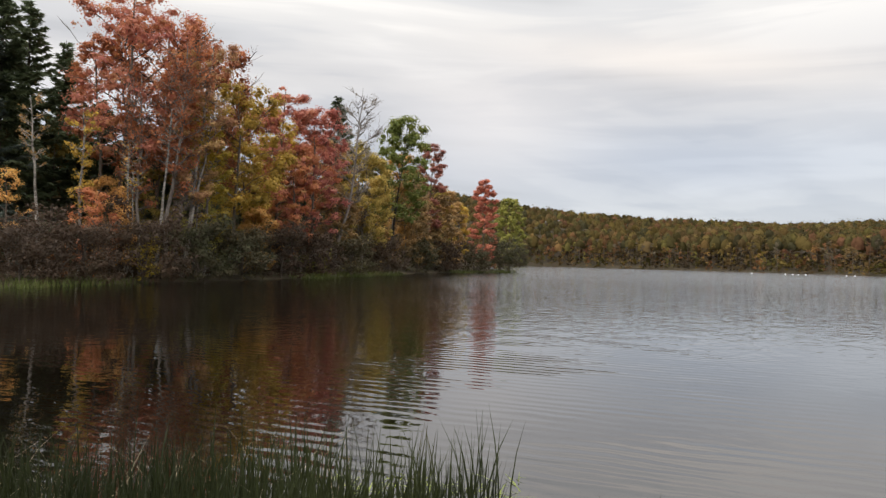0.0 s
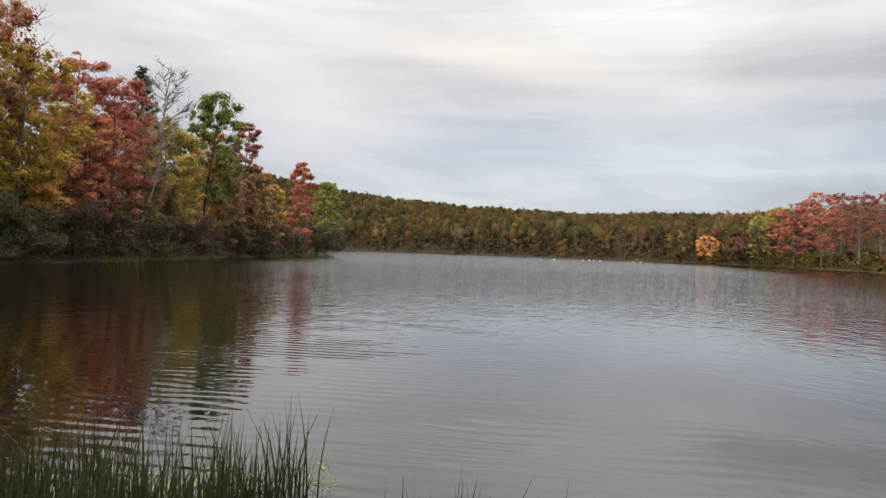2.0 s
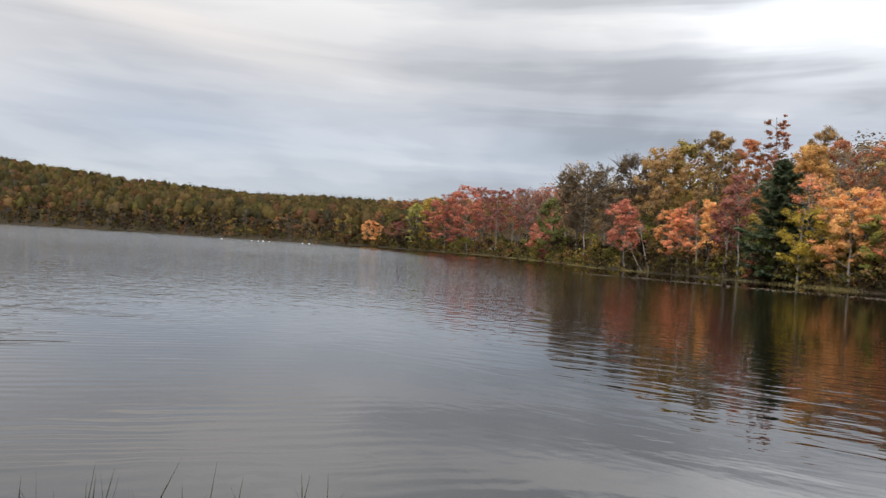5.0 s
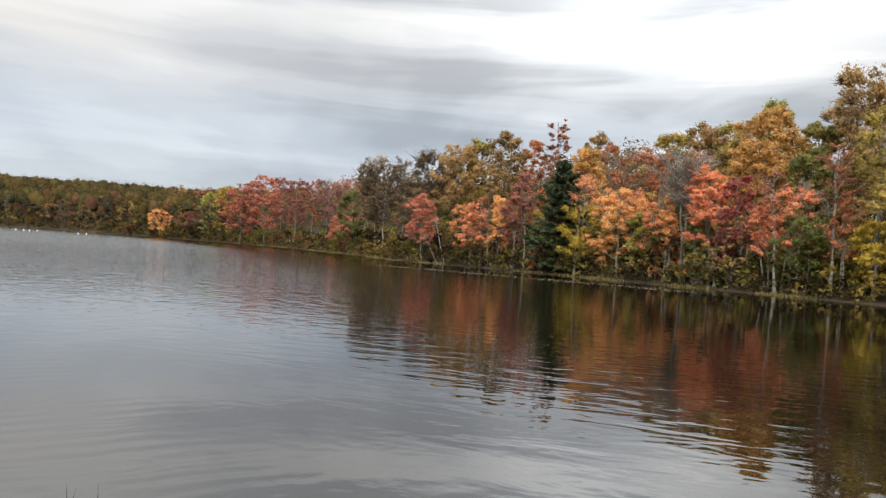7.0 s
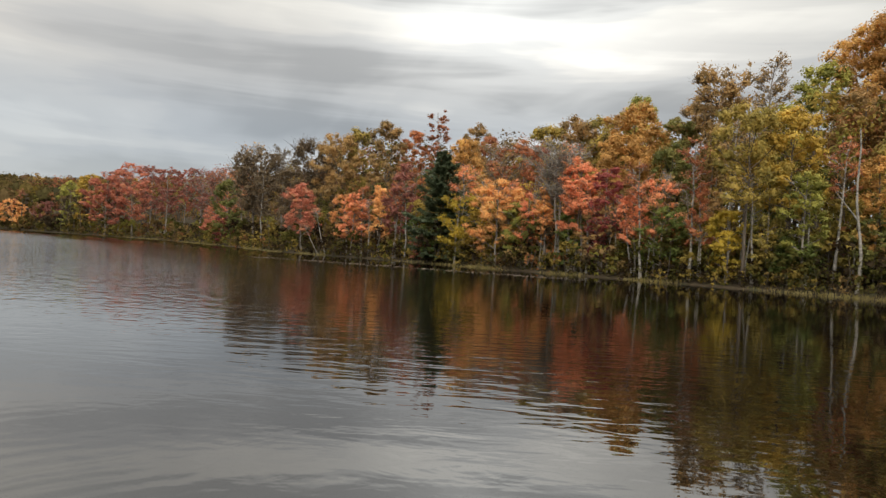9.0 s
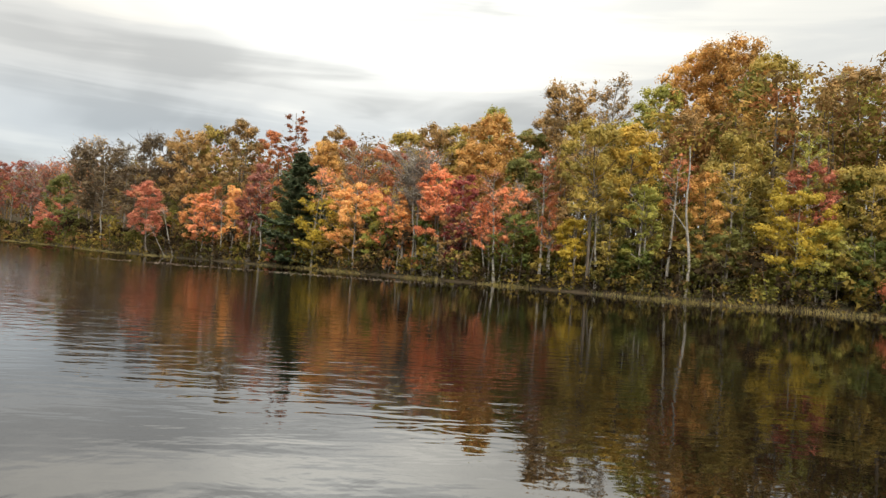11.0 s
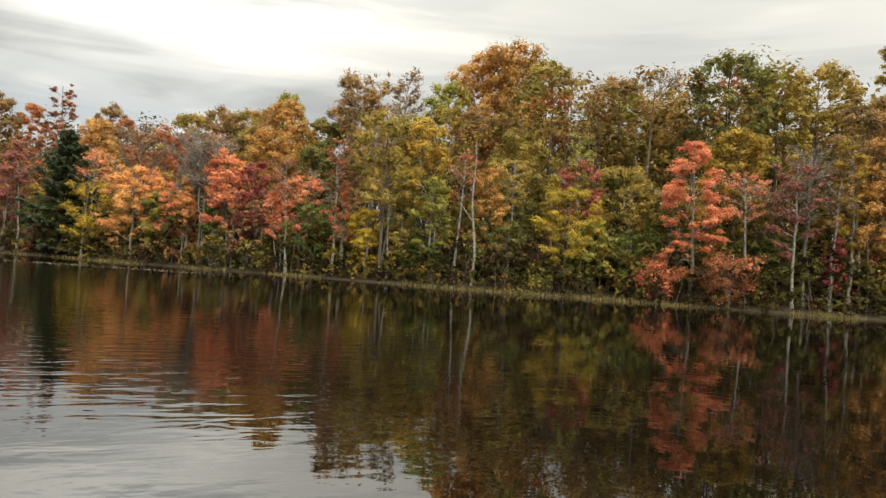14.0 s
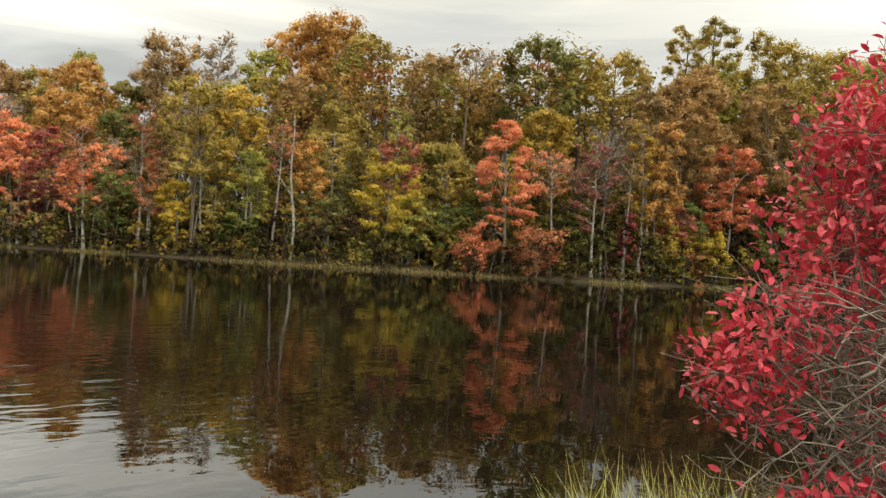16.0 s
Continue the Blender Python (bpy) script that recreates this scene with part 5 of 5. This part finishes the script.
def crimson_bush(x, y):
    rng = rng_next()
    z0 = float(ground_z(x, y)[0]) - 0.05
    bush = new("bush")
    swing = radians(1.6)
    bush.location = (x * math.cos(swing) - y * math.sin(swing), x * math.sin(swing) + y * math.cos(swing), z0 + 0.015)
    bush.rotation_euler = (0, 0, swing)
    tagged(bush, "crimson-leaved bush with tangled grey twigs at the water's edge", "bush")
    origin = np.array((x, y, z0))
    # leafy lobes: bearing, distance, height over the water, radius
    lobes = [(109.6, 1.78, 1.79, 0.07), (111.2, 1.80, 1.77, 0.09), (113.4, 1.84, 1.76, 0.10), (114.8, 1.95, 2.10, 0.10), (117.8, 1.92, 2.20, 0.15),
             (120.8, 1.90, 2.27, 0.15), (115.8, 1.75, 1.46, 0.06), (119.0, 1.75, 1.46, 0.09), (122.5, 1.8, 1.52, 0.12),
             (119.6, 1.9, 2.36, 0.10), (121.4, 1.92, 2.34, 0.14), (125.5, 2.0, 2.3, 0.25), (126.0, 1.9, 1.8, 0.25), (130.0, 2.0, 2.1, 0.3), (119.5, 2.05, 2.05, 0.15), (117.0, 1.9, 2.04, 0.10), (118.5, 1.9, 2.2, 0.08), (116.2, 1.88, 2.26, 0.06), (123.0, 1.85, 2.30, 0.14), (119.6, 1.86, 2.28, 0.12), (118.2, 1.88, 2.10, 0.14), (121.0, 1.88, 2.2, 0.16), (116.6, 1.84, 1.92, 0.10), (112.6, 1.80, 1.86, 0.08), (114.2, 1.84, 1.91, 0.10), (113.0, 1.80, 1.70, 0.07), (134.0, 2.05, 1.8, 0.24), (139.0, 2.2, 1.6, 0.24), (131.0, 2.4, 1.9, 0.24), (124.0, 2.35, 1.6, 0.22), (128.0, 2.0, 1.2, 0.22), (135.0, 2.3, 1.1, 0.22), (121.0, 2.2, 1.05, 0.18), (114.6, 1.72, 1.47, 0.07), (117.2, 1.72, 1.48, 0.10), (120.4, 1.74, 1.50, 0.12), (116.0, 1.74, 1.50, 0.07), (118.8, 1.72, 1.44, 0.10)]
    stems, twigs, spots = [], [], []
    for turn, d, zz, rad in lobes:
        c = np.array((math.sin(radians(turn)) * d, math.cos(radians(turn)) * d, zz)) - origin
        for stem in range(2 if turn < 117.6 else 3):
            foot = np.array((rng.normal(0, 0.10), rng.normal(0, 0.10), 0))
            aim = c + rng.normal(0, rad * (0.5 if turn > 117.6 else 0.25), 3)
            u = np.linspace(0, 1, 12)[:, None]
            bulge = np.array((rng.normal(0, 0.09), rng.normal(0, 0.09), 0.05)) * np.sin(np.pi * u) + np.cumsum(rng.normal(0, 0.014, (12, 3)), 0) * (u > 0)
            pts = np.concatenate([foot[:2] + (aim - foot)[:2] * u ** (2.7 if turn < 117.5 else 1.9), aim[2] * u ** 0.85], 1) + bulge
            stems.append((pts, np.linspace(0.0062, 0.0013, 12) * rng.uniform(0.7, 1.2)))
            for j in range(14):
                k = rng.uniform(0.6, 1.0)
                s0 = np.array([np.interp(k, u[:, 0], pts[:, n]) for n in range(3)])
                way = rng.normal(0, 1, 3) + (c - s0) / (rad + 0.1) * 0.8 + np.array((0, 0, 0.35))
                way /= np.linalg.norm(way)
                ln = rng.uniform(0.05, 0.15)
                q = np.linspace(0, 1, 5)[:, None]
                twig = s0 + way * ln * q + np.cumsum(rng.normal(0, 0.015, (5, 3)), 0) * (q > 0)
                if turn < 117.6 and np.linalg.norm(twig[4] - c) > rad * 1.5 + 0.02:
                    continue
                twigs.append((twig, np.linspace(0.0019, 0.0008, 5)))
                for _ in range(2):
                    m = int(rng.integers(1, 4))
                    end = twig[m] + (twig[4] - twig[0]) * 0.4 + rng.normal(0, 0.035, 3)
                    twigs.append((np.array([twig[m], (twig[m] + end) / 2 + rng.normal(0, 0.008, 3), end]), np.array((0.0013, 0.0010, 0.0007))))
                if np.linalg.norm(twig[4] - c) > rad * 1.9:
                    continue
                for p in (twig[2], twig[3], twig[4], twig[4] + rng.normal(0, 0.012, 3), end):
                    spots.append((p + rng.normal(0, 0.006, 3), way))
        for _ in range(int(1500 * rad)):
            o = rng.normal(0, 1, 3)
            o *= rng.random() ** 0.4 / np.linalg.norm(o) * rad * 1.2
            spots.append((c + o, o / rad + rng.normal(0, 0.6, 3)))
    # long bare twigs that arch through one another in the middle of the bush
    for _ in range(420):
        turn, d, zz = rng.uniform(116.4, 127), rng.uniform(1.7, 2.1), rng.uniform(1.38, 1.95)
        s0 = np.array((math.sin(radians(turn)) * d, math.cos(radians(turn)) * d, zz)) - origin
        way = np.array((rng.normal(0, 1), rng.normal(0, 1), rng.normal(0.1, 0.45)))
        way *= rng.uniform(0.10, 0.34) / np.linalg.norm(way)
        q = np.linspace(0, 1, 8)[:, None]
        arch = s0 + way * q + np.array((0, 0, 1.0)) * rng.normal(0, 0.05) * np.sin(np.pi * q) + np.cumsum(rng.normal(0, 0.005, (8, 3)), 0)
        twigs.append((arch, np.linspace(0.0028, 0.0009, 8) * rng.uniform(0.5, 1.3)))
        for _ in range(3):
            m = int(rng.integers(2, 7))
            end = arch[m] + way * rng.uniform(0.1, 0.35) + rng.normal(0, 0.03, 3)
            twigs.append((np.array([arch[m], (arch[m] + end) / 2 + rng.normal(0, 0.006, 3), end]), np.array((0.0012, 0.0009, 0.0006))))
            if rng.random() < 0.22:
                spots.append((end, way))
    for stem in stems:
        v, f = tubes([stem], 6)
        part("stem", mesh_of("stem", v, f, TWIG, True), bush)
    v, f = tubes(twigs, 4)
    tagged(part("twig_tangle", mesh_of("twig_tangle", v, f, TWIG, True), bush, "thin tangled grey twigs"), kind="stuff")
    shapes = [mesh_of("leaf", *leaf_blade(k), BUSH_LEAF, True) for k in range(4)]
    order = rng.permutation(len(spots))
    vs, fs, base = [], [], 0
    for count, i in enumerate(order):
        p, way = spots[i]
        d = way / np.linalg.norm(way) * 0.7 + rng.normal(0, 0.6, 3) + np.array((0, 0, 0.15))
        q = Vector(d).to_track_quat("X", "Z")
        m = Matrix.LocRotScale(Vector(p), q @ Euler((rng.normal(0, 0.7), 0, 0)).to_quaternion(), Vector((1, 1, 1)) * rng.uniform(0.012, 0.032))
        k = int(rng.integers(0, 4))
        if count < 300:
            leaf = new("leaf", shapes[k])
            leaf.parent, leaf.matrix_basis = bush, m
        else:
            lv, lf = leaf_blade(k)
            a = np.array(m)
            vs.append(lv @ a[:3, :3].T + a[:3, 3])
            fs.append(lf + base)
            base += len(lv)
    rest = part("foliage", mesh_of("foliage", np.concatenate(vs), np.concatenate(fs), BUSH_LEAF, True), bush, "crimson and pink autumn leaves")
    tagged(rest, kind="stuff")


crimson_bush(1.92, -1.42)

# ---- fallen leaves adrift in a long band off the bank ----
rng = rng_next()
k = rng.random(1500)
drift = np.stack([44 + 8 * k + rng.normal(0, 1.3, 1500), 66 - 34 * k + rng.normal(0, 2.0, 1500), np.full(1500, 0.012)], 1)
v, f = leaves_at(rng, drift, 0.17)
v[:, 2] = 0.012 + (v[:, 2] - 0.012) * 0.05
tagged(new("floating_leaves", mesh_of("floating_leaves", v, f, FLOATING)), "brown fallen leaves adrift on the calm water", "fallen leaves", kind="stuff")


# ---- small far white specks, built as lake floats and a car among shrubs ----
def ball(radius, squash, rows=8, cols=12):
    a, b = np.linspace(0.02, np.pi - 0.02, rows), np.linspace(0, 2 * np.pi, cols, endpoint=False)
    r = np.outer(np.sin(a), np.ones(cols)) * radius
    return np.stack([r * np.cos(b), r * np.sin(b), np.outer(np.cos(a), np.ones(cols)) * radius * squash], -1).reshape(-1, 3), grid_faces(rows, cols, True)


def float_buoy(x, y):
    b = tagged(new("buoy"), "small white float riding on the open lake", "buoy", "white floats on the lake")
    b.location = (x, y, 0.0)
    v, f = ball(0.24, 0.7)
    part("float", mesh_of("float", v + (0, 0, 0.10), f, WHITE, True), b)
    v, f = tubes([(np.array([(0, 0, 0.2), (0, 0, 0.32), (0, 0, 0.42)]), np.array((0.07, 0.06, 0.03)))], 8)
    part("cap", mesh_of("cap", v, f, WHITE, True), b)
    return b


float_buoy(25.1, 248.9)
float_buoy(34.7, 247.8)
float_buoy(36.8, 247.5)
float_buoy(38.3, 247.3)
float_buoy(40.3, 246.9)
float_buoy(51.1, 244.9)
float_buoy(53.3, 244.5)


def box_part(name, parent, lo, hi, material, taper=1.0, bevel=0.06):
    bm = bmesh.new()
    bmesh.ops.create_cube(bm, size=1.0)
    for v in bm.verts:
        k = taper if v.co.z > 0 else 1.0
        v.co = Vector(((lo[0] + hi[0]) / 2 + v.co.x * (hi[0] - lo[0]) * k, (lo[1] + hi[1]) / 2 + v.co.y * (hi[1] - lo[1]) * (0.5 + 0.5 * k), lo[2] + (v.co.z + 0.5) * (hi[2] - lo[2])))
    bmesh.ops.bevel(bm, geom=list(bm.edges), offset=bevel, segments=2, affect="EDGES")
    me = bpy.data.meshes.new(name)
    bm.to_mesh(me)
    bm.free()
    me.materials.append(material)
    return part(name, me, parent)


def parked_car(x, y, turn):
    car = tagged(new("car"), "white car parked among the shoreline shrubs", "car")
    car.matrix_basis = pose(x, y, float(ground_z(x, y)[0]), 0, 0, turn)
    box_part("body", car, (-2.1, -0.85, 0.32), (2.1, 0.85, 0.98), WHITE, 0.96)
    cabin = box_part("cabin", car, (-1.3, -0.76, 0.96), (1.1, 0.76, 1.5), WHITE, 0.72)
    box_part("side_window", cabin, (-0.95, -0.79, 1.03), (0.75, -0.74, 1.36), DARK_GLASS, 0.8, 0.01)
    for wx in (-1.35, 1.35):
        for wy in (-0.8, 0.8):
            a = np.linspace(0, 2 * np.pi, 17)
            v, f = tubes([(np.array([(wx, wy - 0.11, 0.32), (wx, wy - 0.10, 0.32), (wx, wy + 0.10, 0.32), (wx, wy + 0.11, 0.32)]), np.array((0.2, 0.33, 0.33, 0.2)))], 16)
            part("wheel", mesh_of("wheel", v, f, RUBBER, True), car)
    return car


parked_car(101.8, 201.8, 70)
